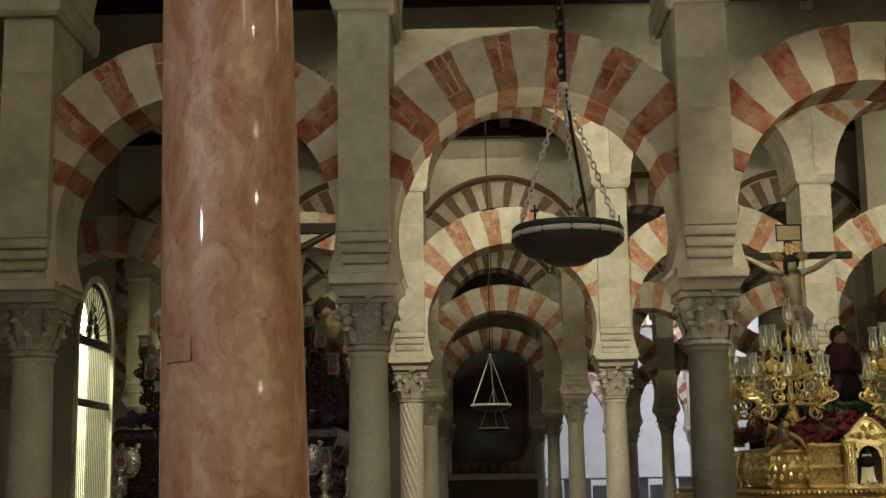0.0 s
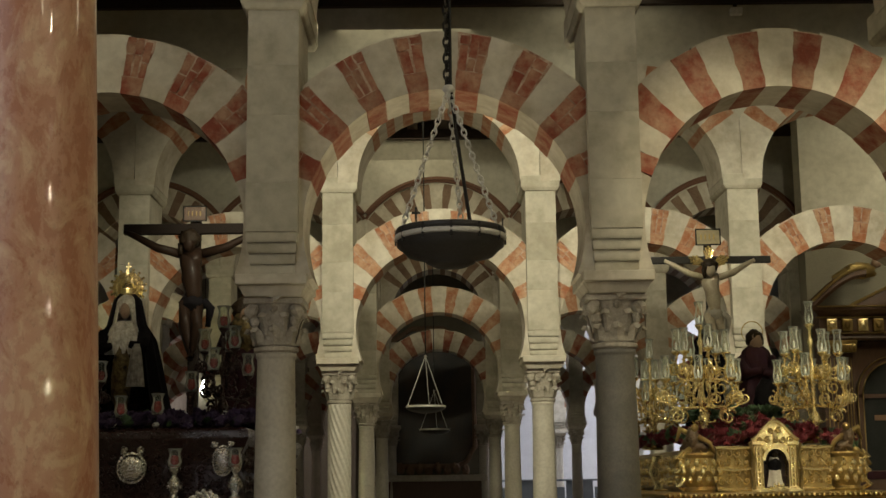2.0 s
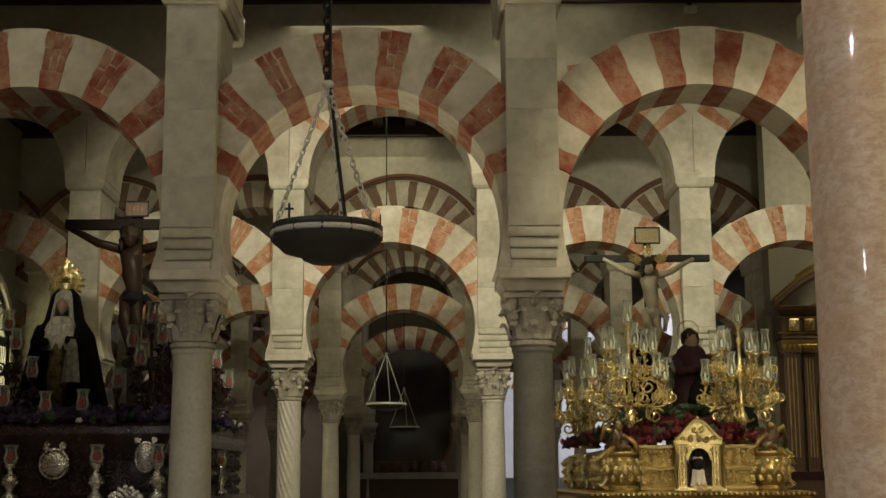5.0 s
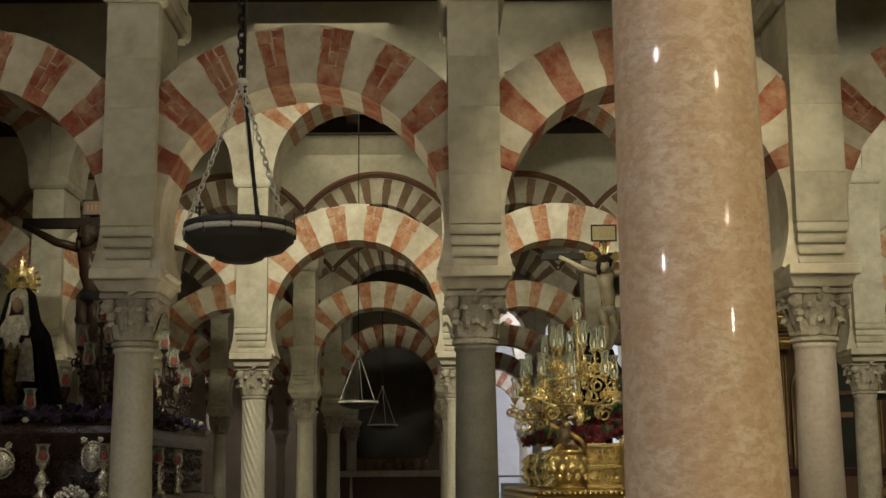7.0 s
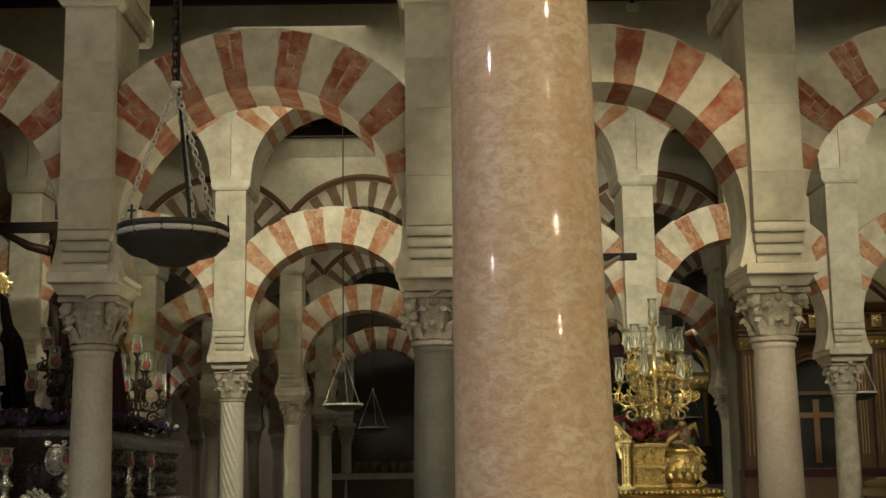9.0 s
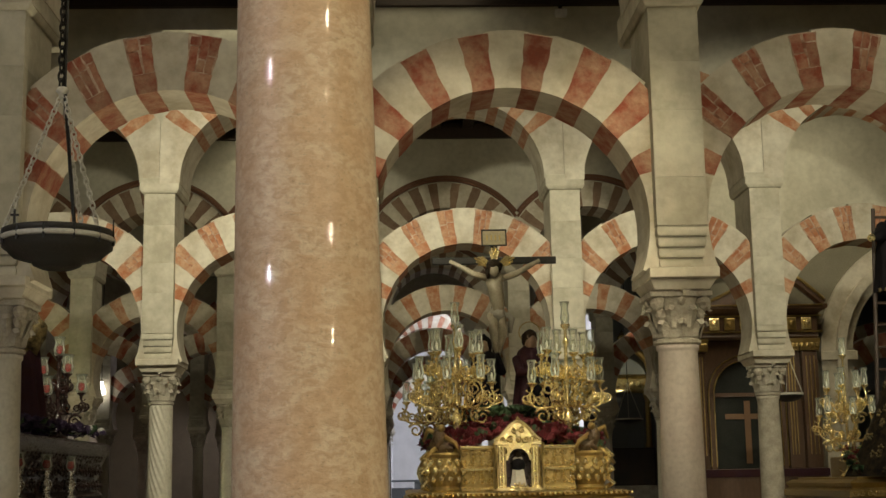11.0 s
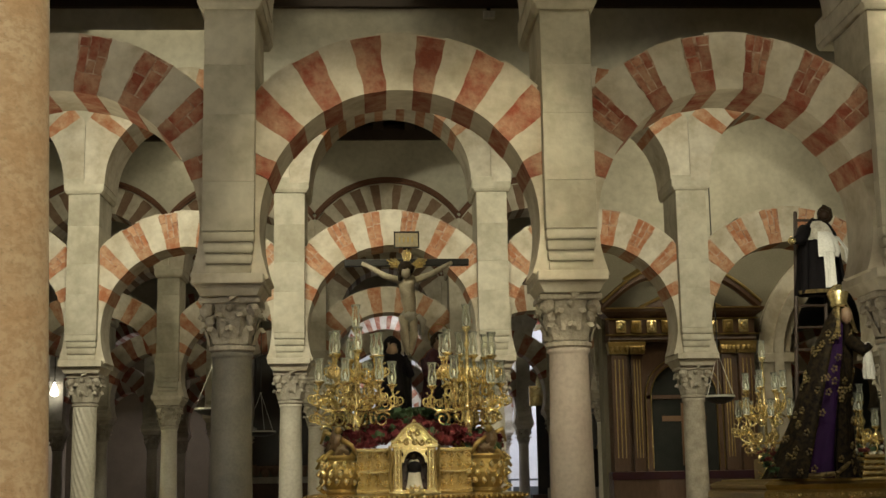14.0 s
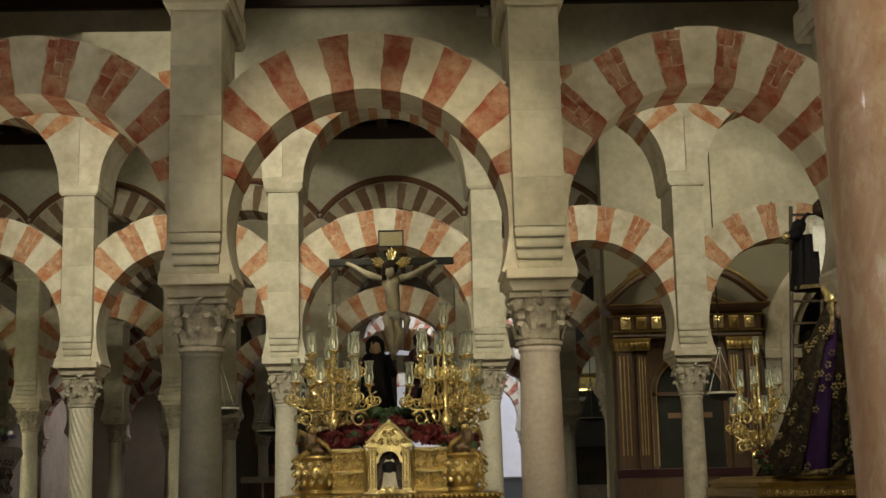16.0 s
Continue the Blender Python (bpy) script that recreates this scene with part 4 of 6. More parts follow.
def moulding_frame(bm, x0, x1, y0, y1, profile):
    """A rectangular moulding: (out, z) pairs swept round a plan."""
    prev = None
    for o, z in profile:
        ring = [bm.verts.new(p) for p in ((x0 - o, y0 - o, z), (x1 + o, y0 - o, z), (x1 + o, y1 + o, z), (x0 - o, y1 + o, z))]
        if prev:
            for j in range(4):
                bm.faces.new((prev[j], prev[(j + 1) % 4], ring[(j + 1) % 4], ring[j]))
        else:
            bm.faces.new(ring[::-1])
        prev = ring
    bm.faces.new(prev)
    return bm


# ---- gilded float with the pale crucifix ----
GX, GY = 4.63, 1.15
top = thing("processional_float", "gilded carved processional float with a niche in front", "processional float", pose(GX, GY, 0) @ Matrix.Diagonal((0.95, 1, 1.03, 1)), "floats")
rnd = random.Random(5)
part("skirt", box(bmesh.new(), -1.08, 0.08, 0.02, 1.08, 5.1, 1.42), MAROONCLOTH, top, "hanging maroon velvet skirt")
bm = moulding_frame(bmesh.new(), -1.05, 1.05, 0.06, 5.1, [(0.0, 1.40), (0.08, 1.42), (0.10, 1.46), (0.10, 1.50), (0.04, 1.53), (0.08, 1.56), (0.02, 1.58)])
rail = part("rail", bm, DARKGOLD, top)
bm = bmesh.new()
for i in range(44):
    x = -1.1 + 2.2 * i / 43
    blob(bm, (x, -0.05, 1.48), 0.026, (1, 0.8, 1), 1)
    blob(bm, (x + 0.025, -0.03, 1.555), 0.018, (1, 0.8, 1), 1)
    tube(bm, [(x - 0.02, -0.03, 1.435), (x, -0.05, 1.42), (x + 0.02, -0.03, 1.435)], 0.009, 4)
part("beading", bm, GOLD, rail, kind="stuff")
body = part("body", box(bmesh.new(), -0.80, 0.16, 1.575, 0.80, 4.95, 1.98, 0.02), DARKGOLD, top)
for x0, x1 in ((-0.58, -0.245), (0.245, 0.58)):
    panel = part("carved_panel", box(bmesh.new(), x0, 0.10, 1.60, x1, 0.17, 2.0, 0.01), DARKGOLD, top)
    bm = bmesh.new()
    ornament(bm, x0, x1, 1.64, 1.97, 0.10, rnd, 0.082, 0.045)
    part("scrollwork", bm, GOLD, panel, kind="stuff")
    for z in (1.605, 1.79, 1.985):
        part("rib", tube(bmesh.new(), [(x0, 0.06, z), ((x0 + x1) / 2, 0.04, z - 0.012), (x1, 0.06, z)], 0.017, 6), GOLD, panel)
for s in (-1, 1):
    bm = bmesh.new()
    lathe(bm, [(0.16, 1.575), (0.17, 1.6), (0.15, 1.63), (0.19, 1.70), (0.215, 1.77), (0.20, 1.84), (0.155, 1.89), (0.17, 1.92), (0.16, 1.94)], 20, at=(s * 0.735, 0.2, 0))
    bulge = part("corner_bulge", bm, DARKGOLD, top)
    bm = bmesh.new()
    for i in range(14):
        a = 2 * math.pi * i / 14
        for z, r in ((1.70, 0.2), (1.77, 0.222), (1.84, 0.205)):
            blob(bm, (s * 0.735 + r * math.cos(a + z * 9), 0.2 + r * math.sin(a + z * 9), z), 0.03, (1, 1, 1.3), 1, 0.5, 7)
    part("boss_work", bm, GOLD, bulge, kind="stuff")
    bm = bmesh.new()
    for k in range(3):
        tube(bm, [(s * (0.9 - 0.02 * k), 0.16, 1.60 + 0.13 * k), (s * (0.965), 0.12, 1.64 + 0.13 * k), (s * 0.90, 0.10, 1.70 + 0.13 * k)], [0.02, 0.03, 0.012], 6)
    part("side_scroll", bm, GOLD, top)
    flank = part("side_panel", box(bmesh.new(), s * 0.80 - 0.05, 0.35, 1.60, s * 0.80 + 0.05, 4.9, 1.95, 0.02), DARKGOLD, top)
    bm = bmesh.new()
    ornament(bm, 0.5, 4.8, 1.63, 1.93, 0.0, rnd, 0.10, 0.05)
    bmesh.ops.rotate(bm, verts=bm.verts, cent=(0, 0, 0), matrix=Matrix.Rotation(radians(90 * s), 3, "Z"))
    bmesh.ops.translate(bm, verts=bm.verts, vec=(s * 0.85, 0 if s > 0 else 5.3, 0))
    part("flank_scrollwork", bm, GOLD, flank, kind="stuff")
    for yy in (1.75, 3.3):
        bm = lathe(bmesh.new(), [(0.13, 1.575), (0.14, 1.6), (0.12, 1.63), (0.16, 1.70), (0.185, 1.77), (0.17, 1.84), (0.13, 1.90), (0.15, 1.94), (0.0, 1.95)], 18, (s * 0.80, yy, 0), lambda a, z: 1 + 0.05 * math.sin(9 * a))
        part("flank_bulge", bm, GOLD, top, smooth=True)
niche = bmesh.new()
for s in (-1, 1):
    box(niche, s * 0.17 - 0.045, 0.0, 1.58, s * 0.17 + 0.045, 0.16, 2.0, 0.008)
    box(niche, s * 0.17 - 0.06, -0.02, 2.0, s * 0.17 + 0.06, 0.16, 2.04, 0.006)
for z, w in ((1.58, 0.26),):
    box(niche, -w, -0.03, 1.575, w, 0.16, 1.615, 0.006)
arc_wedge(niche, radians(-90), radians(90), 0.105, 0.135, -0.02, 0.14, 1.86, 16)
for k in range(18):
    u0, u1 = k / 18, (k + 1) / 18
    f = lambda u: 2.04 + 0.17 * (0.5 - 0.5 * math.cos(2 * math.pi * u)) ** 0.8
    xa, xb = -0.235 + 0.47 * u0, -0.235 + 0.47 * u1
    lo = lambda x: 1.86 + math.sqrt(max(0, 0.125 ** 2 - x * x)) if abs(x) < 0.125 else 2.0
    v = [niche.verts.new(p) for p in ((xa, 0.0, lo(xa)), (xb, 0.0, lo(xb)), (xb, 0.0, f(u1)), (xa, 0.0, f(u0)), (xa, 0.1, lo(xa)), (xb, 0.1, lo(xb)), (xb, 0.1, f(u1)), (xa, 0.1, f(u0)))]
    for q in ((0, 1, 2, 3), (7, 6, 5, 4), (3, 2, 6, 7)):
        niche.faces.new([v[j] for j in q])
tube(niche, [(-0.235 + 0.47 * k / 24, -0.012, 2.05 + 0.17 * (0.5 - 0.5 * math.cos(2 * math.pi * k / 24)) ** 0.8) for k in range(25)], 0.016, 6)
blob(niche, (0, -0.02, 2.10), 0.03, (0.8, 0.6, 1.6), 1, 0.4)
blob(niche, (0, 0.02, 2.235), 0.022, (1, 1, 1.5), 1)
for s in (-1, 1):
    for k in range(7):
        blob(niche, (s * 0.17, -0.008, 1.65 + 0.05 * k), 0.016, (1, 0.7, 1), 1)
part("niche", niche, GOLD, top)
bm = bmesh.new()
ornament(bm, -0.19, 0.19, 2.0, 2.1, 0.0, rnd, 0.065, 0.02)
ornament(bm, -0.08, 0.08, 2.1, 2.17, 0.0, rnd, 0.06, 0.02)
for s in (-1, 1):
    for dx in (-0.03, 0.0, 0.03):
        tube(bm, [(s * 0.17 + dx, -0.004, 1.63), (s * 0.17 + dx, -0.004, 1.98)], 0.007, 5)
    tube(bm, [(s * 0.235, -0.02, 1.6), (s * 0.25, -0.03, 1.75), (s * 0.225, -0.02, 1.9), (s * 0.25, -0.01, 2.02)], [0.02, 0.012, 0.02, 0.012], 6)
part("niche_relief", bm, DARKGOLD, top, kind="stuff")
part("niche_back", box(bmesh.new(), -0.13, 0.135, 1.6, 0.13, 0.158, 2.0), MAHOGANY, top)
bm = bmesh.new()
blob(bm, (0, -0.05, 1.60), 0.05, (1.2, 0.8, 0.8), 2, 0.5, 5)
for a in range(7):
    tube(bm, [(0, -0.05, 1.59), (0.1 * math.cos(a * math.pi / 6), -0.06, 1.59 + 0.07 * math.sin(a * math.pi / 6))], [0.02, 0.008], 5)
part("cartouche", bm, GOLD, top)
mixed("niche_statue", [(robe(0.24, 0.13, 6), PALECLOTH), (mass((0, -0.01, 0.15), 0.05, (1.1, 0.8, 1)), BLACKCLOTH), (mass((0, -0.01, 0.225), 0.028), HAIR)], "small robed statue in black and white inside the niche", "statue", pose(GX, GY + 0.07, 1.67) @ Matrix.Diagonal((1.2, 1, 1.35, 1)))
flower_bed("red_flowers", "heaped dark red flowers with green leaves on the gilded float", GX - 0.86, GY + 0.12, GX + 0.86, GY + 4.6, 2.07, lambda u, v: 0.16 * max(0, 1 - abs(u - 0.5) * 2.2) + 0.10 * min(1, v * 6) - 0.05 * (v < 0.03), ((REDPETAL, 0.8), (LEAF, 0.2)), 1500, 11, 0.055)
flower_bed("green_leaves", "tufts of dark green leaves among the red flowers", GX - 0.45, GY + 0.9, GX + 0.45, GY + 2.2, 2.32, lambda u, v: 0.10, ((LEAF, 1.0),), 160, 12, 0.06)
for dx, yy, sd in ((-0.56, GY + 0.55, 3), (0.56, GY + 0.6, 4), (-0.68, GY + 3.0, 5), (0.68, GY + 3.2, 6)):
    candelabrum(GX + dx, yy, 2.09, 1.42 if sd < 5 else 1.30, GOLD, CLEARGLASS, "gilded scrolled candelabrum with clear glass shades on the float", "gilded candelabra", arms=12, spread=0.36, seed=sd)
for s in (-1, 1):
    mixed("carved_angel", [(mass((0, 0, 0.06), 0.12, (1.1, 0.7, 0.8), 0.8, 5), ANGELWOOD), (mass((0.05 * s, -0.03, 0.15), 0.075, (0.8, 0.8, 1.3), 0.5, 5), ANGELWOOD), (mass((0.03 * s, -0.05, 0.245), 0.038), DARKGOLD), (limb([(0.06 * s, 0, 0.18), (0.16 * s, 0.02, 0.24), (0.2 * s, 0.02, 0.12)], [0.03, 0.035, 0.012], 6), DARKGOLD), (limb([(0.0, -0.03, 0.16), (-0.1 * s, -0.08, 0.1), (-0.15 * s, -0.08, 0.0)], [0.03, 0.025, 0.015], 6), DARKGOLD), (limb([(0.08 * s, -0.04, 0.05), (0.17 * s, -0.06, -0.03), (0.24 * s, -0.07, -0.12)], [0.035, 0.028, 0.015], 6), DARKGOLD)], "small dark carved angel with gilded wings at the float's corner", "statue", pose(GX + s * 0.70, GY + 0.2, 1.99), "corner figures")
CX, CY = 4.64, 3.85
cross(CX, CY, 2.1, 4.63, 4.29, 0.735, 0.085, IRON, "dark wooden cross with a tan title board and gilded rays", TAN, GOLD)
mixed("crucified_statue", crucified(PALEFLESH, PALECLOTH, 1.22, 1.06), "pale carved statue with a white loincloth on the cross", "statue", pose(CX, CY, 3.17))
mixed("robed_statue", [(robe(1.05, 0.52, 8), MAROONCLOTH), (mass((0, -0.03, 0.97), 0.085, (0.9, 1, 1.15)), FLESH), (mass((0.0, 0.0, 1.0), 0.10, (1, 1, 1.1), 0.25), HAIR), (limb([(-0.16, -0.03, 0.78), (-0.14, -0.2, 0.6), (0.0, -0.24, 0.64)], [0.06, 0.06, 0.04]), MAROONCLOTH), (limb([(0.16, -0.03, 0.78), (0.16, -0.18, 0.6), (0.02, -0.24, 0.62)], [0.06, 0.06, 0.04]), MAROONCLOTH), (mass((0.06, -0.18, 0.3), 0.16, (0.8, 0.5, 1.6), 0.3), BLACKCLOTH)], "standing statue in a dark maroon robe beside the cross", "statue", pose(4.98, 3.2, 2.28))
bm = bmesh.new()
tube(bm, [(0.12 * math.cos(a), 0, 0.12 * math.sin(a)) for a in (2 * math.pi * i / 24 for i in range(24))], 0.006, 5, closed=True)
hal = tagged(part("halo_ring", bm, DARKGOLD), "thin gilded halo ring on a statue's head", "halo")
hal.location = (4.98, 3.3, 3.37)
mixed("robed_statue", [(robe(1.1, 0.5, 7), BLACKCLOTH), (mass((0, -0.03, 1.0), 0.08, (0.9, 1, 1.15)), FLESH), (mass((0.0, 0.02, 1.02), 0.11, (1, 1, 1.2), 0.2), BLACKCLOTH), (limb([(0.15, -0.03, 0.8), (0.2, -0.2, 0.7), (0.14, -0.26, 0.9)], [0.06, 0.05, 0.03]), BLACKCLOTH)], "standing statue in black with a raised hand", "statue", pose(4.45, 3.4, 2.22))

# ---- dark mahogany float with the dark crucifix ----
MX, MY = -1.5, 1.35
top = thing("processional_float", "dark mahogany processional float with silver medallions and candle lamps", "processional float", pose(MX, MY, 0), "floats")
part("skirt", box(bmesh.new(), -1.12, 0.1, 0.02, 1.12, 5.3, 1.45), BLACKCLOTH, top, "hanging black velvet skirt")
bm = moulding_frame(bmesh.new(), -1.1, 1.1, 0.06, 5.3, [(0.0, 1.43), (0.08, 1.46), (0.10, 1.50), (0.06, 1.55), (0.0, 1.58)])
rail = part("rail", bm, MAHOGANY, top)
bm = bmesh.new()
for i in range(40):
    blob(bm, (-1.12 + 2.24 * i / 39, -0.02, 1.57), 0.012, (1, 1, 1), 1)
part("stud_row", bm, SILVER, rail, kind="stuff")
bm = bmesh.new()
prof = [(0.0, 1.57), (0.03, 1.62), (-0.03, 1.68), (-0.02, 1.95), (0.04, 2.08), (0.1, 2.2), (0.09, 2.27), (0.05, 2.3)]
moulding_frame(bm, -1.0, 1.0, 0.12, 5.2, prof)
part("body", bm, MAHOGANY, top)
bm = bmesh.new()
ornament(bm, -1.0, 1.0, 1.68, 2.1, 0.12, random.Random(2), 0.14, 0.035)
part("carving", bm, MAHOGANY, top, "dark carved scrollwork", kind="stuff")
bm = bmesh.new()
ornament(bm, 0.1, 4.9, 1.66, 2.2, 0.0, random.Random(3), 0.17, 0.05)
side = part("carving", bm, MAHOGANY, top, "dark carved scrollwork", kind="stuff")
side.location, side.rotation_euler = (1.0, 0.15, 0), (0, 0, math.pi / 2)
for yy in (0.9, 2.0, 3.1):
    bm = lathe(bmesh.new(), [(0.075, 1.58), (0.08, 1.61), (0.03, 1.66), (0.075, 1.77), (0.022, 1.86), (0.06, 1.92)], 14, at=(1.1, yy, 0))
    stick = part("candle_lamp", bm, SILVER, top, "small silver candle lamp", smooth=True)
    g = part("glass_shade", shade_bm(0.18, 0.075), CLEARGLASS, stick, smooth=True)
    g.location, g.visible_shadow = (1.1, yy, 1.92), False
    part("candle", lathe(bmesh.new(), [(0.04, 1.925), (0.042, 2.03), (0, 2.035)], 10, at=(1.1, yy, 0)), REDWAX, stick, "red wax candle")
for mx, w, z in ((-0.03, 0.125, 1.92), (0.85, 0.085, 1.98), (-0.93, 0.085, 1.98)):
    bm = bmesh.new()
    blob(bm, (mx, 0.07, z), 1.0, (w, 0.045, 0.12 if w > 0.1 else 0.135), 3)
    med = part("medallion", bm, SILVER, top, "oval chased silver medallion", smooth=True)
    bm = bmesh.new()
    tube(bm, [(mx + (w + 0.012) * math.cos(a), 0.06, z + 0.14 * math.sin(a)) for a in (2 * math.pi * i / 24 for i in range(24))], 0.013, 5, closed=True)
    for s in (-1, 1):
        blob(bm, (mx + s * 0.08, 0.05, z + 0.16), 0.045, (0.8, 0.6, 1.2), 1, 0.6, 5)
    part("medallion_frame", bm, SILVER, med)
for vx in (-0.42, 0.4, 0.98, -1.0):
    bm = lathe(bmesh.new(), [(0.075, 1.58), (0.08, 1.61), (0.03, 1.66), (0.05, 1.71), (0.075, 1.77), (0.03, 1.83), (0.022, 1.86), (0.06, 1.9), (0.062, 1.92)], 14, at=(vx, -0.02, 0))
    for a in range(5):
        blob(bm, (vx + 0.06 * math.cos(a * 1.26), -0.02 + 0.06 * math.sin(a * 1.26), 1.74), 0.02, (1, 1, 1.4), 1)
    stick = part("candle_lamp", bm, SILVER, top, "small silver candle lamp", smooth=True)
    g = part("glass_shade", shade_bm(0.18, 0.075), CLEARGLASS, stick, smooth=True)
    g.location = (vx, -0.02, 1.92)
    g.visible_shadow = False
    part("candle", lathe(bmesh.new(), [(0.04, 1.925), (0.042, 2.03), (0, 2.035)], 10, at=(vx, -0.02, 0)), REDWAX, stick, "red wax candle")
bm = bmesh.new()
for i in range(26):
    u = i / 25
    blob(bm, (0.54 + 0.30 * u, -0.03, 1.60 + 0.10 * ((i * 7) % 5) / 4 * math.sin(u * math.pi)), 0.024, (1, 0.7, 1.1), 1, 0.7, 6)
part("silver_mount", bm, SILVER, top, "pierced silver mount", kind="stuff")
flower_bed("purple_flowers", "bed of purple and lilac flowers on the dark float", MX - 1.1, MY + 0.02, MX + 1.1, MY + 5.0, 2.33, lambda u, v: 0.10 * min(1, v * 10), ((PURPLEPETAL, 0.85), (LEAF, 0.1), (WHITECLOTH, 0.05)), 1700, 21, 0.05)


def red_lamp_tree(x, y, z, h, label, seed, n=6, spread=0.26):
    candelabrum(x, y, z, h, MAHOGANY, CLEARGLASS, label, "candle trees with red candles", arms=n, spread=spread, glass_h=0.23, glass_r=0.075, wax=REDWAX, seed=seed)


red_lamp_tree(MX + 0.72, MY + 0.8, 2.3, 1.28, "dark wooden candle tree with red candles in glass", 31, 6, 0.27)
red_lamp_tree(MX - 0.95, MY + 1.4, 2.3, 1.28, "dark wooden candle tree with red candles in glass", 32, 6, 0.27)
red_lamp_tree(MX + 0.85, MY + 3.4, 2.3, 1.25, "dark wooden candle tree with red candles in glass", 33, 6, 0.27)
for lx, ly, lh in ((-0.62, 0.3, 0.36), (-0.2, 0.28, 0.30), (0.16, 0.3, 0.32), (0.45, 0.5, 0.55)):
    top = thing("candle_lamp", "red candle in a glass shade on a dark turned stick", "candle lamp", pose(MX + lx, MY + ly, 2.32), "single candle lamps")
    part("stick", lathe(bmesh.new(), [(0.06, 0), (0.03, 0.05), (0.02, lh * 0.4), (0.05, lh - 0.22), (0.05, lh - 0.2)], 12), MAHOGANY, top, smooth=True)
    g = part("glass_shade", shade_bm(0.21, 0.07), CLEARGLASS, top, smooth=True)
    g.location.z, g.visible_shadow = lh - 0.2, False
    part("candle", lathe(bmesh.new(), [(0.042, 0.015), (0.045, 0.13), (0, 0.135)], 10), REDWAX, g, "red wax candle")
cross(-1.58, 4.85, 2.3, 5.18, 4.92, 0.90, 0.13, IRONWOOD, "thick dark wooden cross with a carved title board", WALNUT)
mixed("crucified_statue", crucified(DARKFLESH, BLACKCLOTH, 1.72, 1.7), "dark carved statue with a dark loincloth on the cross", "statue", pose(-1.6, 4.84, 3.32))
mixed("veiled_statue", [
    (robe(1.25, 0.62, 9, 0.10, flare=1.0), BLACKGOLD),
    (mass((0.0, -0.24, 0.5), 0.28, (0.42, 0.3, 1.4), 0.3, 9), EMBROIDERY),
    (cape([(0.10, 1.47), (0.17, 1.40), (0.20, 1.28), (0.24, 1.12), (0.36, 0.95), (0.42, 0.7), (0.50, 0.35), (0.60, 0.0)], -48, 228, 0.07, 13), BLACKCLOTH),
    (cape([(0.12, 1.42), (0.155, 1.36), (0.17, 1.25), (0.20, 1.12), (0.24, 1.0)], -62, 242, 0.05, 15, 0.015, (0, -0.012, 0)), LACE),
    (mass((0.0, -0.13, 1.27), 0.072, (0.85, 0.9, 1.25), 0.05), FLESH),
    (mass((0.0, -0.05, 1.34), 0.12, (1.0, 0.9, 1.0), 0.1), LACE),
    (cape([(0.10, 1.15), (0.19, 1.05), (0.25, 0.9), (0.22, 0.78)], -150, -30, 0.12, 17, 0.02, (0, -0.1, 0)), LACE),
    (limb([(-0.24, -0.12, 1.0), (-0.24, -0.32, 0.84), (-0.1, -0.38, 0.86)], [0.085, 0.075, 0.04]), BLACKCLOTH),
    (limb([(0.24, -0.12, 1.0), (0.25, -0.32, 0.84), (0.12, -0.38, 0.88)], [0.085, 0.075, 0.04]), BLACKCLOTH),
    (cape([(0.05, 0.88), (0.07, 0.7), (0.09, 0.42)], 180, 360, 0.2, 6, 0.012, (0.2, -0.36, 0)), LACE),
], "veiled statue in black velvet with silver lace and embroidery", "statue", pose(-2.25, 4.2, 2.42) @ Matrix.Diagonal((0.98, 1, 1.08, 1)))
top = thing("sunburst_diadem", "gilded sunburst halo crown on the veiled statue's head", "diadem", pose(-2.25, 4.2, 4.02) @ Matrix.Diagonal((0.78, 0.8, 0.8, 1)))
bm = bmesh.new()
for i in range(34):
    a = 2 * math.pi * i / 34
    L = 0.27 if i % 2 else 0.22
    tube(bm, [(0.10 * math.cos(a), 0, 0.08 + 0.10 * math.sin(a)), (L * math.cos(a), 0.0, 0.08 + L * math.sin(a))], [0.03, 0.022], 4)
    blob(bm, (L * math.cos(a), 0, 0.08 + L * math.sin(a)), 0.026, (1, 0.5, 1), 1)
tube(bm, [(0.17 * math.cos(a), -0.01, 0.08 + 0.17 * math.sin(a)) for a in (2 * math.pi * i / 30 for i in range(30))], 0.02, 5, closed=True)
part("ray_ring", bm, GOLD, top)
bm = lathe(bmesh.new(), [(0.1, -0.06), (0.12, -0.02), (0.13, 0.06), (0.08, 0.14), (0.02, 0.18), (0, 0.19)], 16)
part("crown", bm, GOLD, top)
bm = bmesh.new()
box(bm, -0.012, -0.012, 0.3, 0.012, 0.012, 0.46)
box(bm, -0.045, -0.01, 0.385, 0.045, 0.01, 0.41)
part("finial_cross", bm, GOLD, top)
mixed("bearded_statue", [(robe(1.35, 0.6, 8), MAROONCLOTH), (mass((0.02, -0.06, 1.22), 0.09, (0.9, 1, 1.15)), FLESH), (mass((0.0, 0.0, 1.28), 0.13, (1, 1, 1.1), 0.35, 5), HAIR), (mass((0.08, -0.08, 1.02), 0.2, (1, 0.7, 1.2), 0.4, 5), EMBROIDERY), (limb([(-0.18, -0.05, 1.0), (-0.22, -0.25, 0.8), (-0.1, -0.3, 0.9)], [0.07, 0.06, 0.04]), MAROONCLOTH)], "standing statue with dark hair and gold-trimmed dark robe", "statue", pose(-0.78, 3.6, 2.44))

